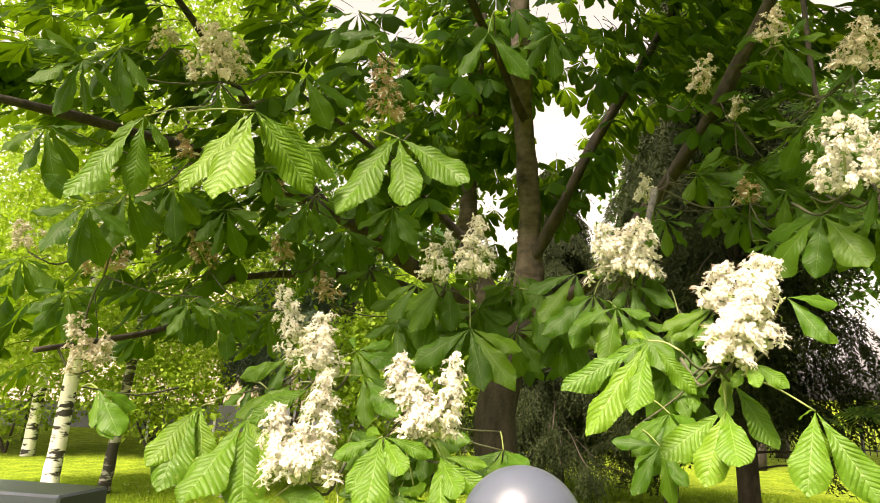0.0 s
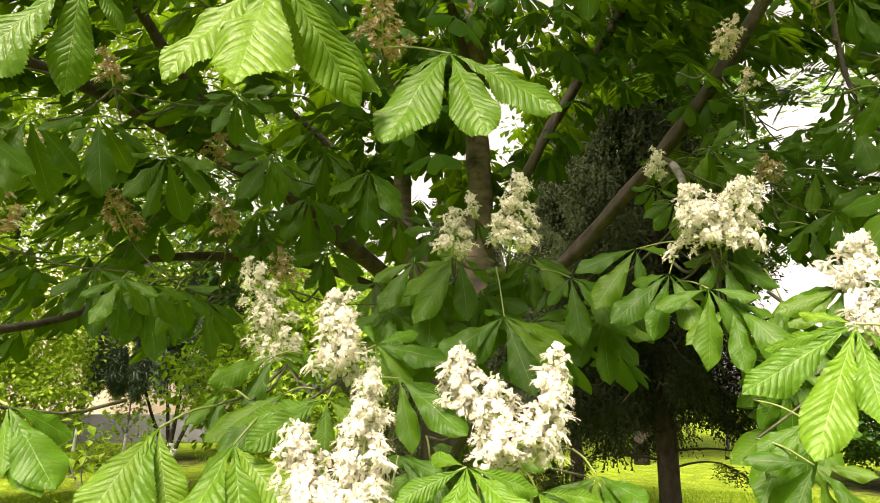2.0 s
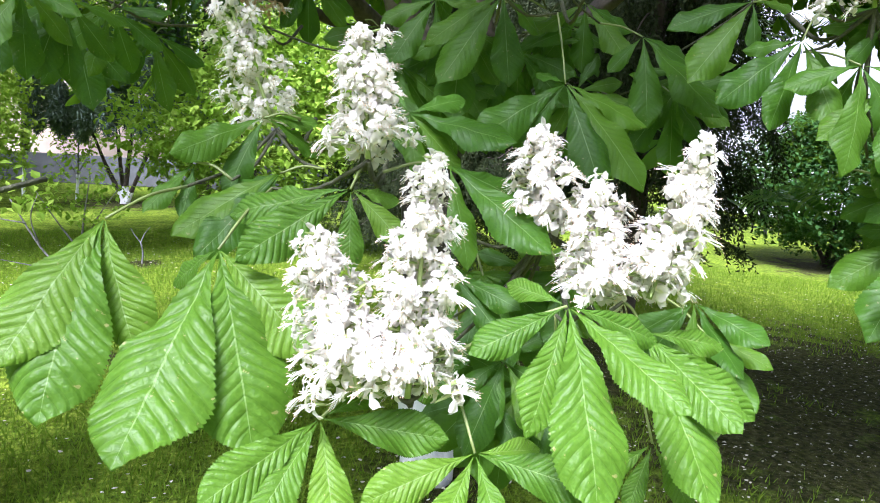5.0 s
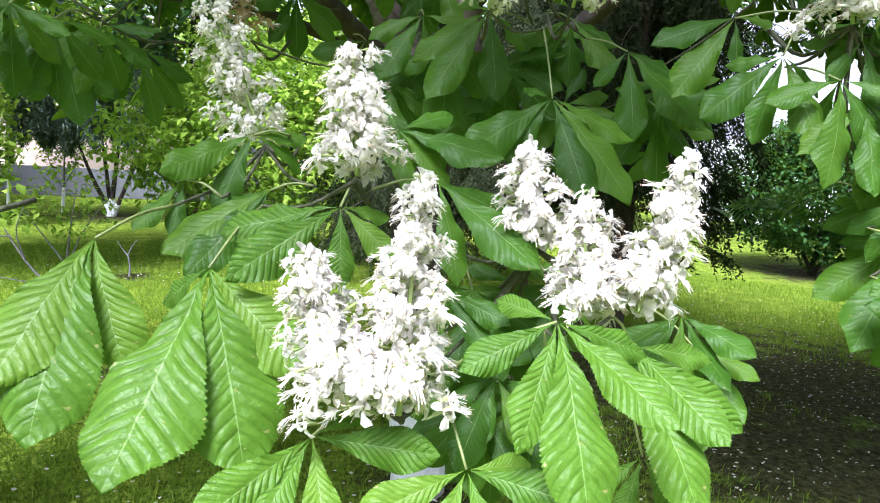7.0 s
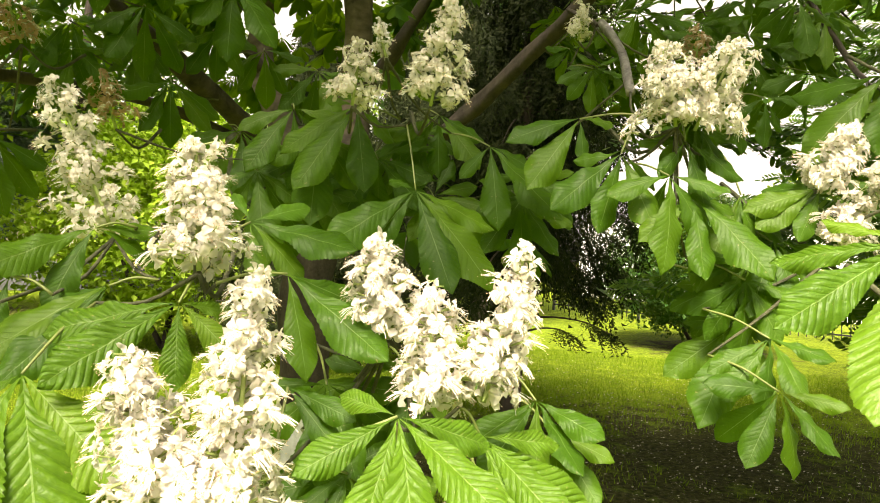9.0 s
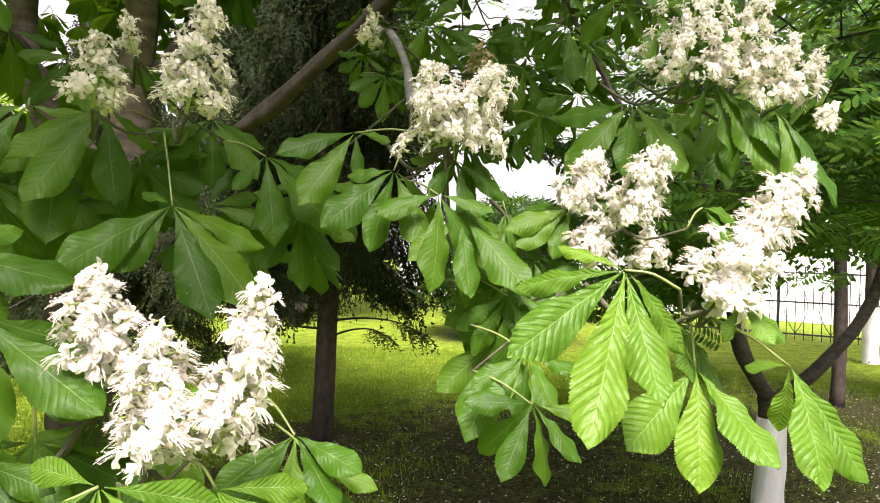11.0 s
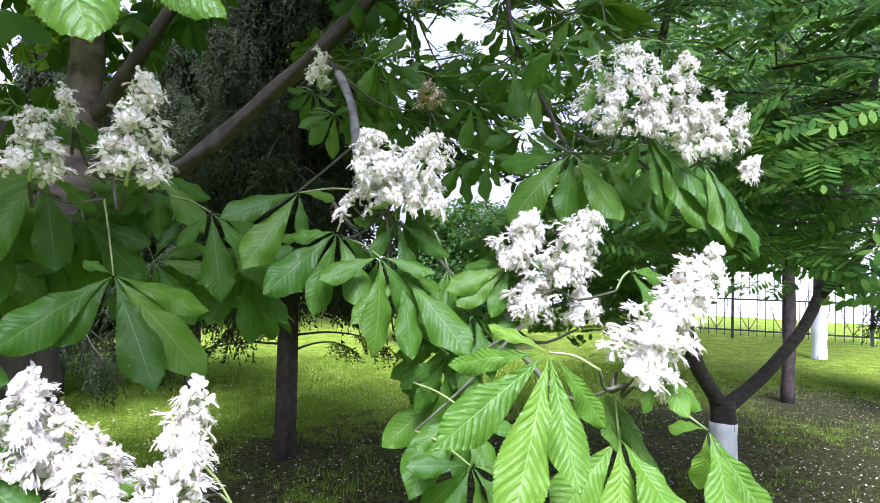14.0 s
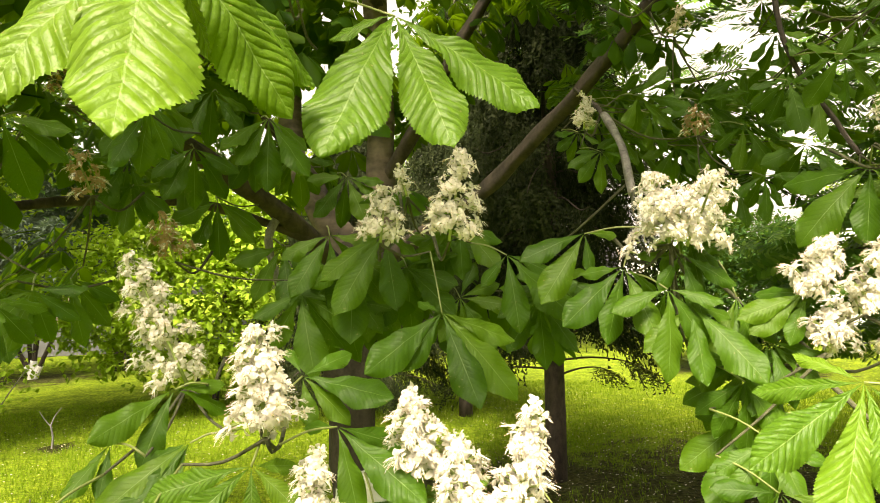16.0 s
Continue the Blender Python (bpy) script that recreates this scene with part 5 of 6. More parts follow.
def spruce(place, height, radius, low, seed, label, turns=46):
    """A spruce: a straight trunk, whorls of drooping boughs hung with needle twigs."""
    rng = random.Random(seed)
    tree = thing("spruce_tree", label, "tree", place)
    rod("trunk", [(0, 0, -0.05), (0.02, 0.0, height * 0.4), (0, 0.02, height)], 0.085, 0.02, MAT_SPRUCE_BARK, tree, "rough brown trunk", 14, 0.3, seed)
    nv, nf = [], []

    def strand(p, tw, ln):
        """A hanging twig set with needles."""
        b = len(nv)
        for n in range(19):
            q = p + tw * ln * n / 18 + Vector((0, 0, -0.10 * (n / 18) ** 2))
            d = (tw * 0.9 + Vector((rng.uniform(-1, 1), rng.uniform(-1, 1), rng.uniform(-1, 0.4)))).normalized() * rng.uniform(0.026, 0.050)
            nv.extend((q, q + d))
            if n:
                k0 = b + 2 * n
                nf.append((k0 - 2, k0, k0 - 1))

    for k in range(turns):
        z = low + (height - low) * (k / turns) ** 1.1
        grow = max(0.12, 1 - (z - low) / (height - low + 0.5))
        for j in range(5):
            a = k * 2.4 + j * 1.2566 + rng.uniform(-0.35, 0.35)
            out = Vector((math.cos(a), math.sin(a), 0))
            r = radius * grow * rng.uniform(0.6, 1.1)
            pts = [Vector((0, 0, z)), out * r * 0.4 + Vector((0, 0, z + 0.02 * r)), out * r * 0.8 + Vector((0, 0, z - 0.16 * r)), out * r + Vector((0, 0, z - 0.2 * r + rng.uniform(-0.1, 0.1)))]
            if k < 12 and j < 4:
                rod("bough", pts, 0.010, 0.003, MAT_SPRUCE_BARK, tree, "", 5, 0, 0, 3)
            line = bend(pts, 5)
            for p in line[2:]:
                for side in (-1, 1, 0, -1, 1, 0.4, -0.4):
                    if rng.random() < 0.1:
                        continue
                    tw = (out * rng.uniform(0.2, 0.8) + Vector((-out.y, out.x, 0)) * side * rng.uniform(0.4, 0.9) + Vector((0, 0, rng.uniform(-2.0, -0.4)))).normalized()
                    strand(p, tw, rng.uniform(0.16, 0.38))
    for k in range(10):
        # dry boughs under the crown, green only at their tips
        z, a = low * (0.55 + 0.045 * k), k * 2.4 + 0.5 + rng.uniform(-0.3, 0.3)
        out = Vector((math.cos(a), math.sin(a), 0))
        r = radius * rng.uniform(0.6, 0.95)
        pts = [Vector((0, 0, z)), out * r * 0.4 + Vector((0, 0, z + 0.04)), out * r * 0.75 + Vector((0, 0, z + 0.02)), out * r + Vector((0, 0, z - 0.06))]
        rod("bough", pts, 0.011, 0.003, MAT_SPRUCE_BARK, tree, "", 5, 0, 0, 3)
        line = bend(pts, 5)
        for p in line[9:]:
            for side in (-1, 1, -0.5, 0.5, 0):
                tw = (out * rng.uniform(0.4, 0.9) + Vector((-out.y, out.x, 0)) * side + Vector((0, 0, rng.uniform(-0.6, 0.0)))).normalized()
                strand(p, tw, rng.uniform(0.08, 0.2))
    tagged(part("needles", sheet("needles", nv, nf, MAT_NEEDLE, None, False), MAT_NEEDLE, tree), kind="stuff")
    return tree


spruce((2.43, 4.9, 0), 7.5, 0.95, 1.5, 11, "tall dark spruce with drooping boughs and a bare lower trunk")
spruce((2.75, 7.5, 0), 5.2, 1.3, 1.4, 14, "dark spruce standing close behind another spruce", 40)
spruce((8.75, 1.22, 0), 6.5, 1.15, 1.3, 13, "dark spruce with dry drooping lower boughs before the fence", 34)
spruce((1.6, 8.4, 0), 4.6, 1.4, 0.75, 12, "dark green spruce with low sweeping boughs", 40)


OVAL = ((0.0, 0.0), (0.25, 0.8), (0.6, 1.0), (0.88, 0.6), (1.0, 0.0), (0.88, -0.6), (0.6, -1.0), (0.25, -0.8))


def pinnate(rng, v, f, p, way, up, size):
    """A feather leaf of fifteen oval leaflets on an arching stalk."""
    m = frame_of(p, way, up)
    fold = rng.uniform(-0.25, 0.1)
    for i in range(15):
        s = (i // 2 + 1.2) / 8.2
        side = 0 if i == 14 else (1 if i % 2 else -1)
        root = Vector((0, s, -0.3 * s * s))
        grow = 0.34 * (1 - 0.35 * abs(s - 0.5)) * rng.uniform(0.9, 1.1)
        d = Vector((side * 0.92, 0.42 if side else 1.0, (fold if side else -0.4) + rng.uniform(-0.12, 0.12))).normalized() * grow
        w = Vector((-d.y, d.x, rng.uniform(-0.03, 0.03))).normalized() * grow * 0.185
        b = len(v)
        v += [m @ ((root + d * a + w * c) * size) for a, c in OVAL]
        f.append(tuple(range(b, b + 8)))
    b = len(v)
    v += [m @ (Vector(q) * size) for q in ((-0.010, -0.15, 0.02), (0.010, -0.15, 0.02), (0.006, 0.5, -0.07), (-0.006, 0.5, -0.07), (0.004, 1, -0.3), (-0.004, 1, -0.3))]
    f += [(b, b + 1, b + 2, b + 3), (b + 3, b + 2, b + 4, b + 5)]


def rowan():
    rng = random.Random(31)
    tree = thing("rowan_tree", "rowan tree with feathery leaves and a whitewashed forked trunk", "tree", (3.98, 2.1, 0))
    rod("trunk", [(0, 0, -0.05), (0.0, 0.0, 0.35), (0.0, 0.0, 0.72)], 0.085, 0.075, MAT_ROWAN_BARK, tree, "dark trunk", 18, 0.4, 1)
    rod("whitewash", [(0, 0, 0), (0, 0, 0.29), (0, 0, 0.58)], 0.092, 0.086, MAT_WASH, tree, "white limewashed foot", 14, 0.25, 1)
    for i, (pts, r) in enumerate([([(0, 0, 0.66), (-0.18, 0.12, 1.0), (-0.26, 0.2, 1.5), (-0.5, 0.3, 2.3), (-0.6, 0.1, 3.2)], 0.055), ([(0, 0, 0.66), (0.22, -0.2, 0.92), (0.45, -0.38, 1.3), (0.65, -0.5, 2.0), (0.7, -0.7, 3.0)], 0.05), ([(0.5, -0.42, 1.4), (0.5, -0.9, 2.0), (0.4, -1.4, 2.6)], 0.03), ([(-0.35, 0.25, 1.8), (-0.9, -0.1, 2.3), (-1.4, -0.2, 2.6)], 0.025)]):
        rod("limb", pts, r, r * 0.4, MAT_ROWAN_BARK, tree, "", 10, 0.25, i)
    v, f = [], []
    ends = []
    for k in range(420):
        if k >= 290:
            ends.append(Vector((rng.uniform(-0.8, 3.0), rng.uniform(-1.6, 2.4), rng.uniform(1.9, 3.9))))
        elif k >= 270:
            ends.append(Vector((rng.uniform(-2.7, -1.2), rng.uniform(0.0, 1.3), rng.uniform(2.2, 3.1))))
        elif k >= 220:
            ends.append(Vector((rng.uniform(-1.3, 0.2), rng.uniform(0.0, 1.5), rng.uniform(1.15, 1.75))))
        elif k >= 150:
            ends.append(Vector((rng.uniform(-2.6, 0.6), rng.uniform(-0.5, 2.2), rng.uniform(3.0, 4.7))))
        elif k < 78:
            ends.append(Vector((rng.uniform(-1.9, -0.3), rng.uniform(-1.7, 0.9), rng.uniform(1.45, 3.2))))
        else:
            ends.append(Vector((rng.uniform(-0.6, 1.6), rng.uniform(-2.0, 1.6), rng.uniform(1.6, 3.4))))
    for k, e in enumerate(ends):
        flow = Vector((rng.uniform(-1, 0.2), rng.uniform(-1.0, 0.8), rng.uniform(-0.25, 0.25))).normalized()
        long = rng.uniform(0.35, 0.6)
        side = flow.cross(Vector((0, 0, 1))).normalized()
        root = e - flow * long
        if k < 60:
            rod("twig", [root, e - flow * long * 0.5 + Vector((0, 0, 0.05)), e], 0.006, 0.002, MAT_ROWAN_BARK, tree, "", 5, 0, 0, 3)
        for i in range(8):
            s = i / 7
            p = root.lerp(e, s) + Vector((0, 0, 0.05 * math.sin(math.pi * s)))
            turn = 1 if i % 2 else -1
            way = flow * rng.uniform(0.4, 0.9) + side * turn * (0.9 - 0.7 * s) + Vector((0, 0, rng.uniform(-0.25, 0.25)))
            pinnate(rng, v, f, p, way, (rng.uniform(-1.1, -0.4), rng.uniform(-0.7, 0.1), rng.uniform(0.6, 1.0)), rng.uniform(0.15, 0.23))
    for k in range(66):
        e = Vector((rng.uniform(-2.15, -1.0), rng.uniform(-1.15, -0.35), rng.uniform(1.62, 2.5)))
        flow = Vector((rng.uniform(-0.7, 0.1), rng.uniform(-0.2, 1.0), rng.uniform(-0.15, 0.2))).normalized()
        side = flow.cross(Vector((0, 0, 1))).normalized()
        root = e - flow * 0.34
        rod("twig", [root, e - flow * 0.17 + Vector((0, 0, 0.02)), e], 0.004, 0.002, MAT_ROWAN_BARK, tree, "", 5, 0, 0, 3)
        for i in range(5):
            way = flow * rng.uniform(0.5, 0.9) + side * (1 if i % 2 else -1) * (0.8 - 0.15 * i) + Vector((0, 0, rng.uniform(-0.2, 0.15)))
            pinnate(rng, v, f, root.lerp(e, i / 4), way, (rng.uniform(-1.0, -0.6), rng.uniform(-0.5, 0.0), rng.uniform(0.6, 1.0)), rng.uniform(0.15, 0.20))
    tagged(part("crown", sheet("crown", v, f, MAT_ROWAN, None, False), MAT_ROWAN, tree), kind="stuff")


rowan()

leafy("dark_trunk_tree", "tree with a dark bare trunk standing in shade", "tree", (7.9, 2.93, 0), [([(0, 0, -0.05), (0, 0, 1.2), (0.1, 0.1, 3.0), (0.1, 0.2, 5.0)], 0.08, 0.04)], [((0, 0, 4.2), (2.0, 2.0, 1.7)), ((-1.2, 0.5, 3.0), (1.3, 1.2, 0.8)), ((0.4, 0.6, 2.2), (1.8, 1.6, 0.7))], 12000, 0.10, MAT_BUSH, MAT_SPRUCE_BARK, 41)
leafy("whitewashed_tree", "tree with a whitewashed trunk near the fence", "tree", (12.1, 3.75, 0), [([(0, 0, -0.05), (0, 0, 1.3), (0.1, 0.1, 3.0), (0.1, 0.2, 5.0)], 0.11, 0.05)], [((0, 0, 4.6), (3.0, 3.0, 2.2))], 9000, 0.13, MAT_BUSH, MAT_BARK, 42, 1.0)
leafy("round_bush", "large rounded dark green leafy bush", "bush", (8.6, 8.9, 0), [([(0, 0, -0.05), (0.1, 0, 0.6), (0.2, 0.1, 1.6)], 0.05, 0.02), ([(0.05, 0, 0), (-0.3, 0.1, 0.6), (-0.7, 0.2, 1.5)], 0.04, 0.015), ([(0.05, 0, 0), (0.4, -0.2, 0.6), (0.8, -0.3, 1.5)], 0.04, 0.015)], [((0, 0, 1.35), (1.6, 1.6, 1.15)), ((0.2, 0, 2.1), (1.2, 1.2, 0.7))], 34000, 0.085, MAT_BUSH, MAT_BARK, 43)
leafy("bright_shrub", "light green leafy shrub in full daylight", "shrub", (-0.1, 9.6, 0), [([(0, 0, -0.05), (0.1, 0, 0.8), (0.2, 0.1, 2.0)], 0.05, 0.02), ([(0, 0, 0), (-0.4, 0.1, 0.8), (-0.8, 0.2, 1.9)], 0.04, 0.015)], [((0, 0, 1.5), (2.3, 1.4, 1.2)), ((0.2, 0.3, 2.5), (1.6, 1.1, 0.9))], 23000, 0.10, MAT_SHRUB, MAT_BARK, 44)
PLUMES = []
plume_rng = random.Random(17)
for k in range(46):
    a, r = plume_rng.uniform(0, 6.283), plume_rng.uniform(0, 1) ** 0.6 * 1.6
    PLUMES.append(((r * math.cos(a), r * math.sin(a) * 0.8, 1.7 + plume_rng.uniform(0, 2.4) * (1.25 - r * 0.5)), (0.2, 0.2, plume_rng.uniform(0.35, 0.6))))
leafy("juniper_bush", "grey-green juniper bush on several dark stems", "bush", (-3.25, 14.4, 0), [([(0, 0, -0.05), (0.1, 0, 0.8), (0.25, 0.1, 2.2)], 0.06, 0.02), ([(0.05, 0, 0), (-0.35, 0.1, 0.8), (-0.8, 0.2, 2.0)], 0.05, 0.015), ([(0.05, 0, 0), (0.4, -0.2, 0.8), (0.9, -0.3, 2.0)], 0.05, 0.015), ([(0, 0.1, 0), (-0.1, 0.2, 0.9), (-0.3, 0.4, 2.2)], 0.05, 0.015)], PLUMES, 60000, 0.13, MAT_JUNIPER, MAT_SPRUCE_BARK, 45, wash=0.4, slim=0.10, wash_all=0.32)
leafy("young_shrub", "thin young shrub with sparse light leaves", "shrub", (-2.5, 8.6, 0), [([(0, 0, -0.02), (0.05, 0, 0.4), (0.1, 0.1, 0.9)], 0.014, 0.005), ([(0.02, 0, 0), (-0.25, 0, 0.4), (-0.5, 0.1, 0.75)], 0.012, 0.004), ([(0.02, 0, 0), (0.2, -0.1, 0.4), (0.45, -0.1, 0.8)], 0.012, 0.004)], [((0, 0, 0.75), (0.6, 0.45, 0.45))], 420, 0.08, MAT_SHRUB, MAT_DEAD, 46)

for i, (x, y, h) in enumerate([(-4.2, 14.8, 1.5), (-5.3, 15.2, 1.9), (-6.6, 14.6, 1.6)]):
    leafy("young_tree", "young tree with a thin whitewashed stem and light leaves", "tree", (x, y, 0), [([(0, 0, -0.02), (0.03, 0, h * 0.4), (0.06, 0.02, h)], 0.028, 0.008), ([(0.02, 0, h * 0.35), (0.2, 0.05, h * 0.6), (0.3, 0.1, h * 0.9)], 0.012, 0.005), ([(0.02, 0, h * 0.3), (-0.15, 0, h * 0.55), (-0.3, 0.05, h * 0.85)], 0.012, 0.005)], [((0, 0, h * 0.85), (0.45, 0.4, h * 0.32))], 620, 0.085, MAT_SHRUB, MAT_DEAD, 90 + i, wash=h * 0.36, group="young trees")


def sapling(place):
    """A bare sapling that leans from a whitewashed foot, with few leaves."""
    tree = thing("sapling", "leaning sparse sapling with a whitewashed forked foot in bare soil", "tree", place)
    rod("whitewash", [(-0.06, 0, -0.02), (0.02, 0.0, 0.07), (0.11, 0.02, 0.16)], 0.022, 0.017, MAT_WASH, tree, "white limewashed foot", 10, 0.2, 3)
    rod("whitewash", [(0.07, 0.0, 0.12), (0.05, 0.01, 0.2), (0.06, 0.02, 0.31)], 0.015, 0.011, MAT_WASH, tree, "white limewashed foot", 10, 0.2, 4)
    rod("stem", [(0.06, 0.02, 0.31), (-0.05, 0.0, 0.5), (-0.25, 0.05, 0.72), (-0.42, 0.1, 1.0)], 0.010, 0.004, MAT_DEAD, tree, "", 8, 0.2, 5)
    rod("stem", [(0.11, 0.02, 0.16), (0.2, 0.0, 0.3), (0.22, -0.05, 0.44)], 0.009, 0.004, MAT_DEAD, tree, "", 8, 0.2, 6)
    for a, b, c in (((-0.25, 0.05, 0.72), (-0.28, 0, 0.9), (-0.24, 0, 1.05)), ((-0.12, 0.02, 0.58), (-0.3, 0, 0.62), (-0.5, 0, 0.66)), ((-0.33, 0.07, 0.86), (-0.5, 0.05, 0.9), (-0.62, 0, 1.02))):
        rod("twig", [a, b, c], 0.005, 0.002, MAT_DEAD, tree, "", 6)
    v, f = leaf_cloud(random.Random(6), [((-0.4, 0, 1.02), (0.28, 0.2, 0.18)), ((-0.5, 0, 0.68), (0.15, 0.1, 0.08)), ((-0.15, 0, 0.62), (0.1, 0.1, 0.06))], 70, 0.07)
    tagged(part("leaves", sheet("leaves", v, f, MAT_SHRUB, None, False), MAT_SHRUB, tree), kind="stuff")


sapling((-1.42, 4.68, 0))


def bare_plant(place):
    plant = thing("bare_plant", "small leafless pale forked plant on the lawn", "plant", place)
    rod("stem", [(0, 0, -0.02), (0.01, 0, 0.12), (-0.01, 0, 0.25)], 0.011, 0.008, MAT_DEAD, plant, "", 8, 0.2, 2)
    rod("twig", [(-0.01, 0, 0.24), (-0.07, 0.01, 0.32), (-0.11, 0, 0.40)], 0.007, 0.003, MAT_DEAD, plant, "", 6)
    rod("twig", [(-0.01, 0, 0.24), (0.03, 0.01, 0.34), (0.09, 0, 0.42)], 0.007, 0.003, MAT_DEAD, plant, "", 6)


bare_plant((-1.72, 8.0, 0))

for i, (x, y, r) in enumerate([(-5.6, 12.6, 1.5), (-8.3, 12.4, 1.7), (-11, 13, 1.8), (-7.0, 15.8, 1.4)]):
    leafy("light_shrub", "light yellow-green leafy shrub before the low wall", "shrub", (x, y, 0), [([(0, 0, -0.05), (0.1, 0, 0.5), (0.2, 0.1, 1.3)], 0.03, 0.01), ([(0, 0, 0), (-0.3, 0.1, 0.5), (-0.6, 0.2, 1.2)], 0.03, 0.01)], [((0, 0, 1.25), (r, r * 0.8, 0.9)), ((0.4, 0.2, 2.1), (r * 0.7, r * 0.6, 0.6))], 6000, 0.10, MAT_BIRCH_LEAF, MAT_BARK, 70 + i, group="light shrubs")


def birch(place, lean, r, seed, label, pale=True):
    """A birch: white trunk with dark scars, and a light crown."""
    m = MAT_BIRCH if pale else MAT_DARK_BIRCH
    h = Vector(lean)
    return leafy("birch_tree", label, "tree", place, [([(0, 0, -0.05), tuple(h * 0.12), tuple(h * 0.5), tuple(h)], r, r * 0.4)], [((h.x * 0.5, h.y * 0.5, 3.0), (2.2, 1.8, 1.3)), ((h.x, h.y, 5.5), (2.4, 2.2, 2.0)), ((h.x * 0.3 - 1, 0, 1.9), (1.3, 1.2, 0.8))], 19000, 0.085, MAT_BIRCH_LEAF, m, seed, group="birches")


def birch_bark(name, white, dark, cut):
    m = Nodes(name, 0.7)
    mp = m.n.new("ShaderNodeMapping")
    mp.inputs["Scale"].default_value = (4, 4, 12)
    m.link(m.coord(), mp.inputs[0])
    a = m.noise(1.1, 6, mp.outputs[0])
    m.colour(m.ramp(a, [(cut - 0.03, dark), (cut + 0.03, white), (0.8, tuple(c * 0.9 for c in white))]))
    m.bump(a, 0.5, 0.01)
    return m.mat


MAT_BIRCH = birch_bark("birch bark", (0.74, 0.72, 0.68), (0.03, 0.026, 0.022), 0.45)
MAT_DARK_BIRCH = birch_bark("old birch bark", (0.4, 0.38, 0.34), (0.035, 0.03, 0.026), 0.56)
birch((-4.55, 7.6, 0), (0.5, 0, 7.0), 0.11, 51, "white-barked birch with black scars and light leaves")
birch((-4.2, 8.2, 0), (0.6, 0.2, 6.6), 0.085, 52, "slim birch with dark cracked bark at its foot", False)
birch((-7.6, 12.0, 0), (0.3, 0.2, 8.0), 0.12, 53, "white-barked birch further off on the lawn")

# ---- fence, walls, distance ----
MAT_IRON = plain("fence iron", (0.035, 0.037, 0.04), 0.5, 0.4)
MAT_PALE = plain("pale rendered wall", (0.80, 0.80, 0.78), 0.85, 0, 0.06, 2.0)
MAT_GREY = plain("grey concrete", (0.11, 0.115, 0.125), 0.85, 0, 0.2, 3.0)
MAT_PINK = plain("pink rendered wall", (0.56, 0.43, 0.38), 0.85, 0, 0.1, 2.0)
MAT_CAP = plain("grey painted metal", (0.055, 0.066, 0.092), 0.35, 0.0, 0.05, 40.0)


def iron_fence(a, b, height):
    fence = thing("iron_fence", "dark wrought iron fence of upright bars along the lawn", "fence", a)
    d = Vector(b) - Vector(a)
    n = int(d.length / 0.16)
    turn = Matrix.Rotation(math.atan2(d.y, d.x), 4, "Z")
    bars = bmesh.new()
    box(bars, (0.018, 0.018, height), (0, 0, height / 2 + 0.06))
    bar = bpy.data.meshes.new("bar")
    bars.to_mesh(bar), bars.free()
    bar.materials.append(MAT_IRON)
    for i in range(n + 1):
        p = d * (i / n)
        if i % 16 == 0:
            bm = bmesh.new()
            box(bm, (0.06, 0.06, height + 0.12), (0, 0, (height + 0.12) / 2))
            ob = part("post", bm, MAT_IRON, fence)
        elif i < 300:
            ob = part("bar", bar, MAT_IRON, fence)
        ob.matrix_basis = Matrix.Translation(p) @ turn
    hoop = [(0.22 * math.sin(math.pi * q), 0, 0.2 + (height - 0.42) * q) for q in (0, 0.12, 0.3, 0.5, 0.7, 0.88, 1.0)]
    hv, hf = tube(hoop, 0.009, 0.009, 5, steps=3)
    tube([(-x, 0, z) for x, y, z in hoop], 0.009, 0.009, 5, steps=3, verts=hv, faces=hf)
    oval = sheet("oval", hv, hf, MAT_IRON)
    for i in range(2, n, 4):
        part("oval", oval, MAT_IRON, fence).matrix_basis = Matrix.Translation(d * (i / n)) @ turn @ Matrix.Translation((0, -0.012, 0))
    for z in (0.18, height * 0.55, height - 0.08):
        bm = bmesh.new()
        box(bm, (d.length, 0.03, 0.035), (0, 0, 0))
        ob = part("rail", bm, MAT_IRON, fence)
        ob.matrix_basis = Matrix.Translation(d / 2 + Vector((0, 0, z))) @ turn


iron_fence((10.2, 15.5, 0), (16.2, 0.6, 0), 1.55)


def wall(name, a, b, height, thick, mat, label, category="wall"):
    d = Vector(b) - Vector(a)
    bm = bmesh.new()
    box(bm, (d.length, thick, height), (0, 0, height / 2))
    bmesh.ops.bevel(bm, geom=bm.edges[:], offset=0.01, segments=1, affect="EDGES")
    ob = part(name, bm, mat, None)
    ob.matrix_basis = Matrix.Translation(Vector(a) + d / 2) @ Matrix.Rotation(math.atan2(d.y, d.x), 4, "Z")
    return tagged(ob, label, category, kind="structure")


wall("wall_east", (16, 22, 0), (24, -6, 0), 3.0, 0.3, MAT_PALE, "pale rendered wall beyond the iron fence")
wall("wall_north", (-22, 20, 0), (2, 19, 0), 0.75, 0.25, MAT_GREY, "low grey concrete wall at the lawn's end")
wall("wall_west", (-1.49, 2.66, 0), (-3.15, 3.07, 0), 0.935, 0.28, MAT_CAP, "flat grey barrier beside the lawn", "barrier")
wall("building_north", (-30, 30, 0), (-4, 29, 0), 6.0, 6.0, MAT_PINK, "pink rendered building behind the trees", "building")

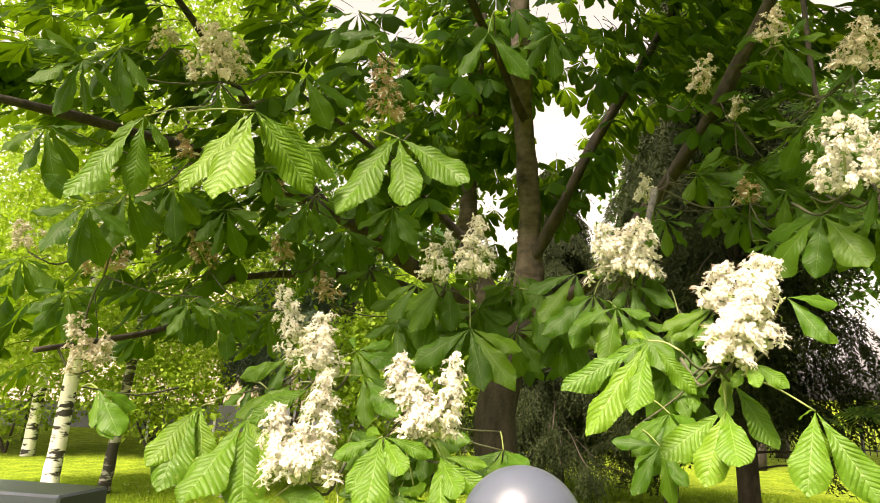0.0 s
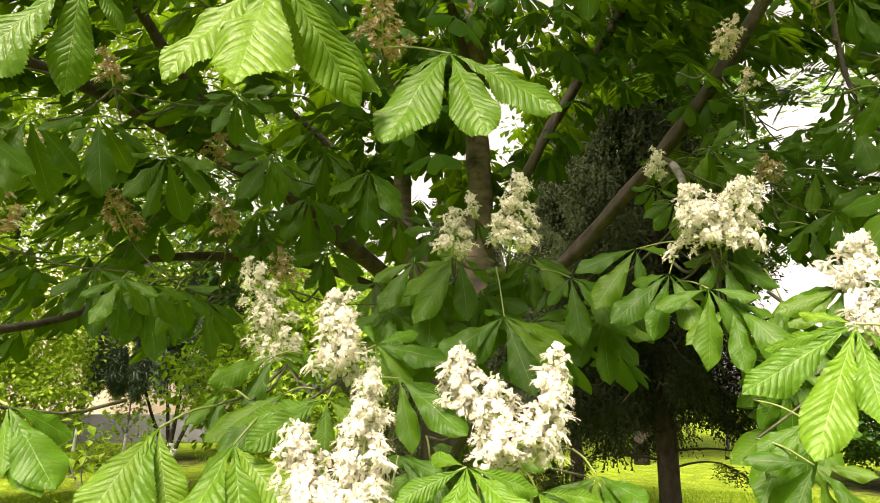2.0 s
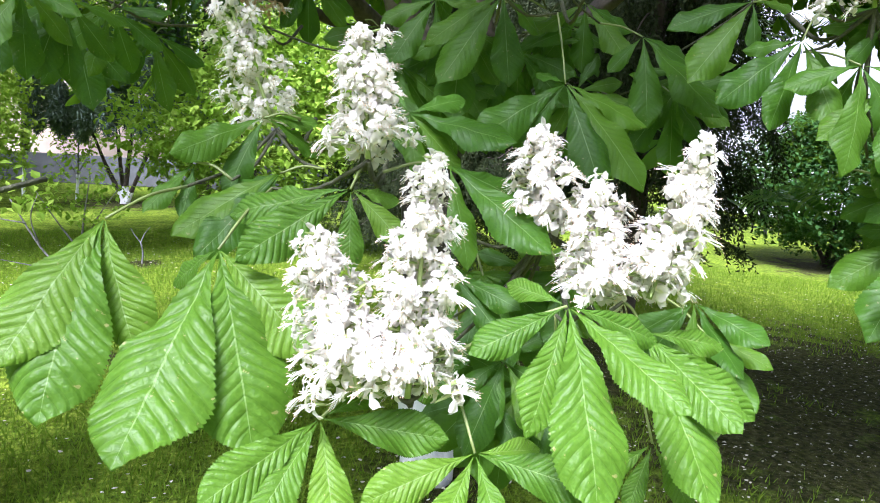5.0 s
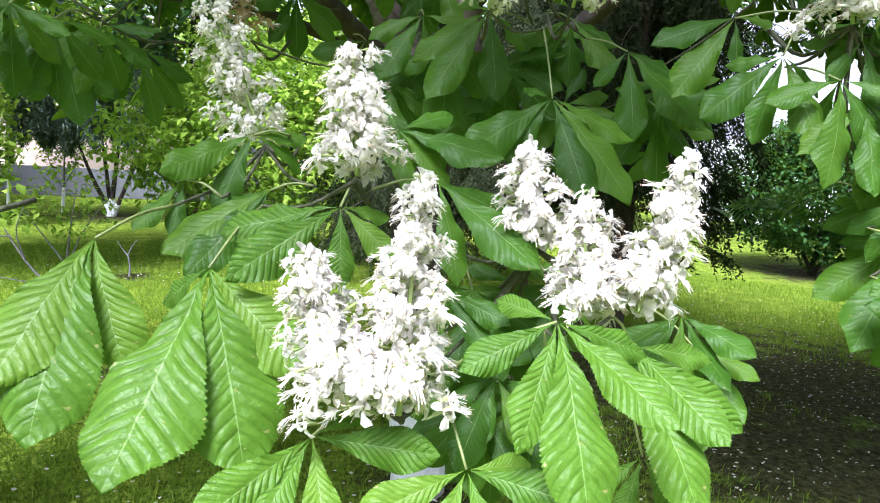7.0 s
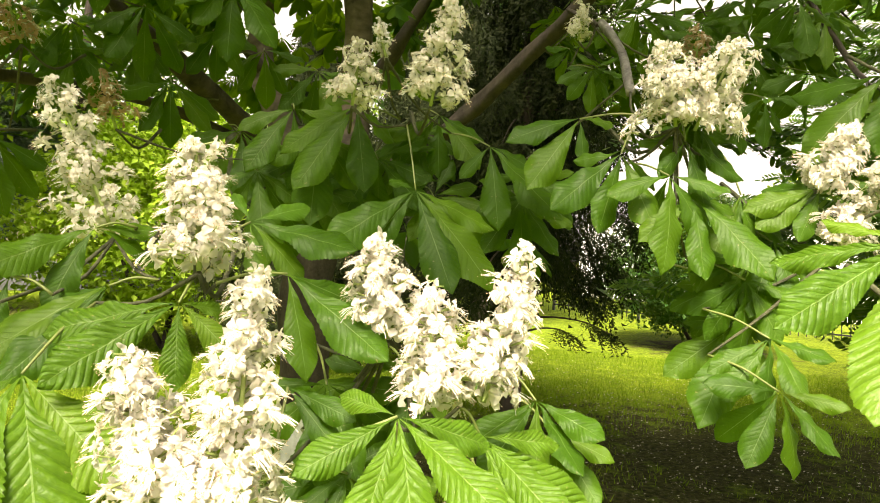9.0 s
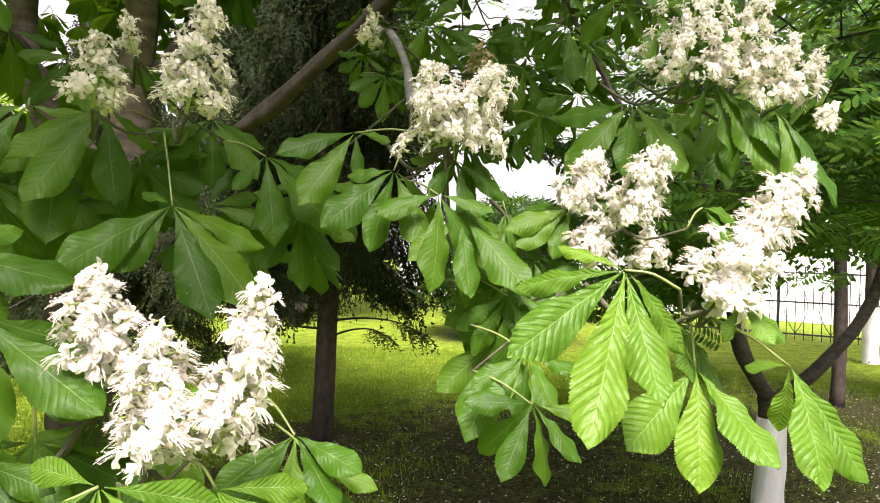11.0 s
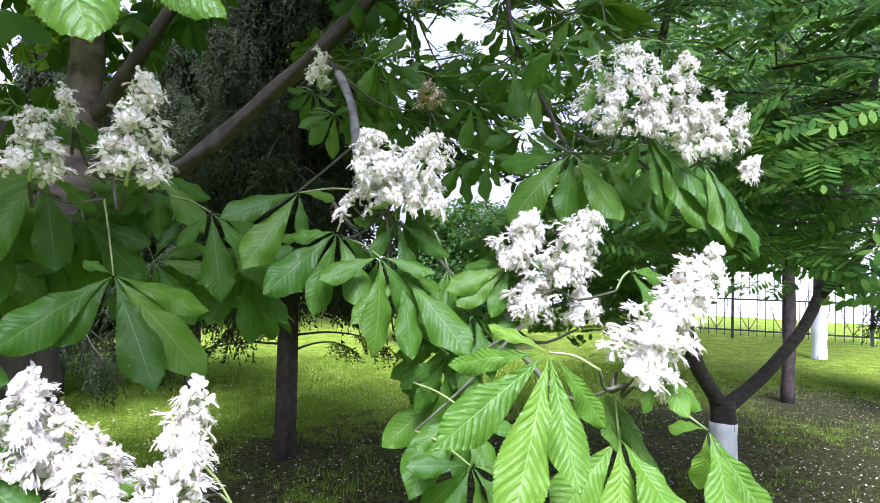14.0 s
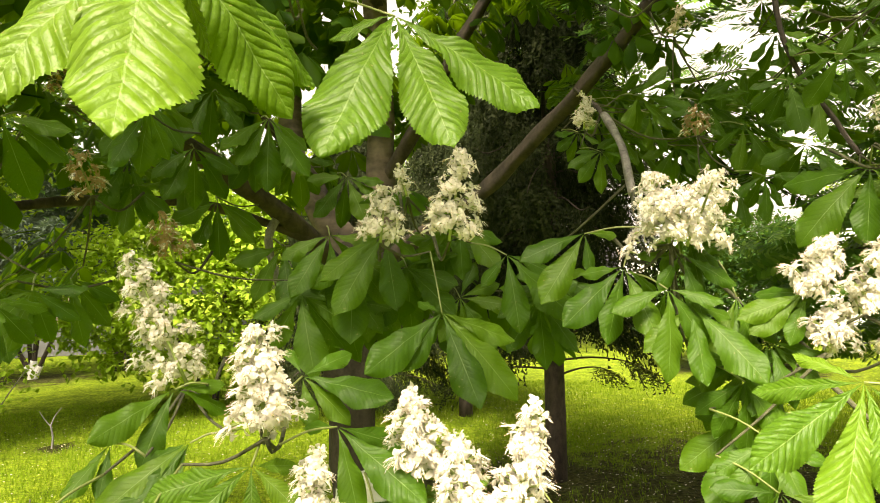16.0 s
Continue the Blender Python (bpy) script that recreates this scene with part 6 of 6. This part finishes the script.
for i, (x, y, r, h) in enumerate([(-12, 17, 3.2, 6), (-9.5, 15, 3.0, 8), (-13.5, 11, 3.2, 9), (-7.5, 22, 3.5, 7), (-2.5, 23, 3.4, 6.5), (2.5, 21, 3.0, 6), (6.5, 20, 3.2, 7), (11, 24, 3.5, 8), (24, 16, 3.0, 7), (-16, 12, 3.5, 7), (26.5, 9.5, 3, 7)]):
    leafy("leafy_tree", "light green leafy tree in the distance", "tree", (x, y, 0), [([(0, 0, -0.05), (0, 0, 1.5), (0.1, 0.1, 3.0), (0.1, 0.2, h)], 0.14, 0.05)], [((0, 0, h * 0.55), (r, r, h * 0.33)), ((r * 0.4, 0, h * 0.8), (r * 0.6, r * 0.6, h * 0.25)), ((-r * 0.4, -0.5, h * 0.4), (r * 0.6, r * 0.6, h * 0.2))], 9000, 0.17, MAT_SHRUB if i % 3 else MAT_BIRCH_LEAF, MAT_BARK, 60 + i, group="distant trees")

# trees with negative y are unseen, added to block low skylight
for i, (x, y, r, h) in enumerate([(6.2, 12.5, 2.6, 10), (8.0, 15, 3.0, 11), (23.5, 12.0, 2.6, 10), (25, 7.5, 2.8, 10), (-1.8, 15, 2.8, 9), (26, 1.5, 3.0, 10), (-13, -4, 3.2, 9), (-10, -9, 3.4, 8), (-4.5, -11.5, 3.4, 8), (2, -11, 3.2, 9), (8, -9.5, 3.4, 9), (13, -5.5, 3.2, 9)]):
    leafy("tall_tree", "tall dark leafy tree around the garden, some unseen and added to cut skylight", "tree", (x, y, 0), [([(0, 0, -0.05), (0, 0, 2.5), (0.1, 0.1, 5.0), (0.1, 0.2, h)], 0.16, 0.05)], [((0, 0, h * 0.65), (r, r, h * 0.33)), ((r * 0.5, 0, h * 0.45), (r * 0.7, r * 0.7, h * 0.15)), ((-r * 0.5, -0.5, h * 0.5), (r * 0.7, r * 0.7, h * 0.18))], 9000, 0.19, MAT_BUSH, MAT_BARK, 80 + i, group="tall trees")


def ball_post():
    """A round-capped metal post by the path."""
    post = thing("fence_post", "grey metal fence post with a smooth round ball cap", "post", (0.088, 0.185, 0))
    bm = bmesh.new()
    bmesh.ops.create_uvsphere(bm, u_segments=40, v_segments=24, radius=0.038, matrix=Matrix.Translation((0, 0, 1.322)))
    for f in bm.faces:
        f.smooth = True
    part("ball_cap", bm, MAT_CAP, post)
    rod("shaft", [(0, 0, -0.05), (0, 0, 0.6), (0, 0, 1.28)], 0.02, 0.02, MAT_CAP, post, "", 16)
    rod("collar", [(0, 0, 1.27), (0, 0, 1.28), (0, 0, 1.291)], 0.028, 0.024, MAT_CAP, post, "", 20)


ball_post()
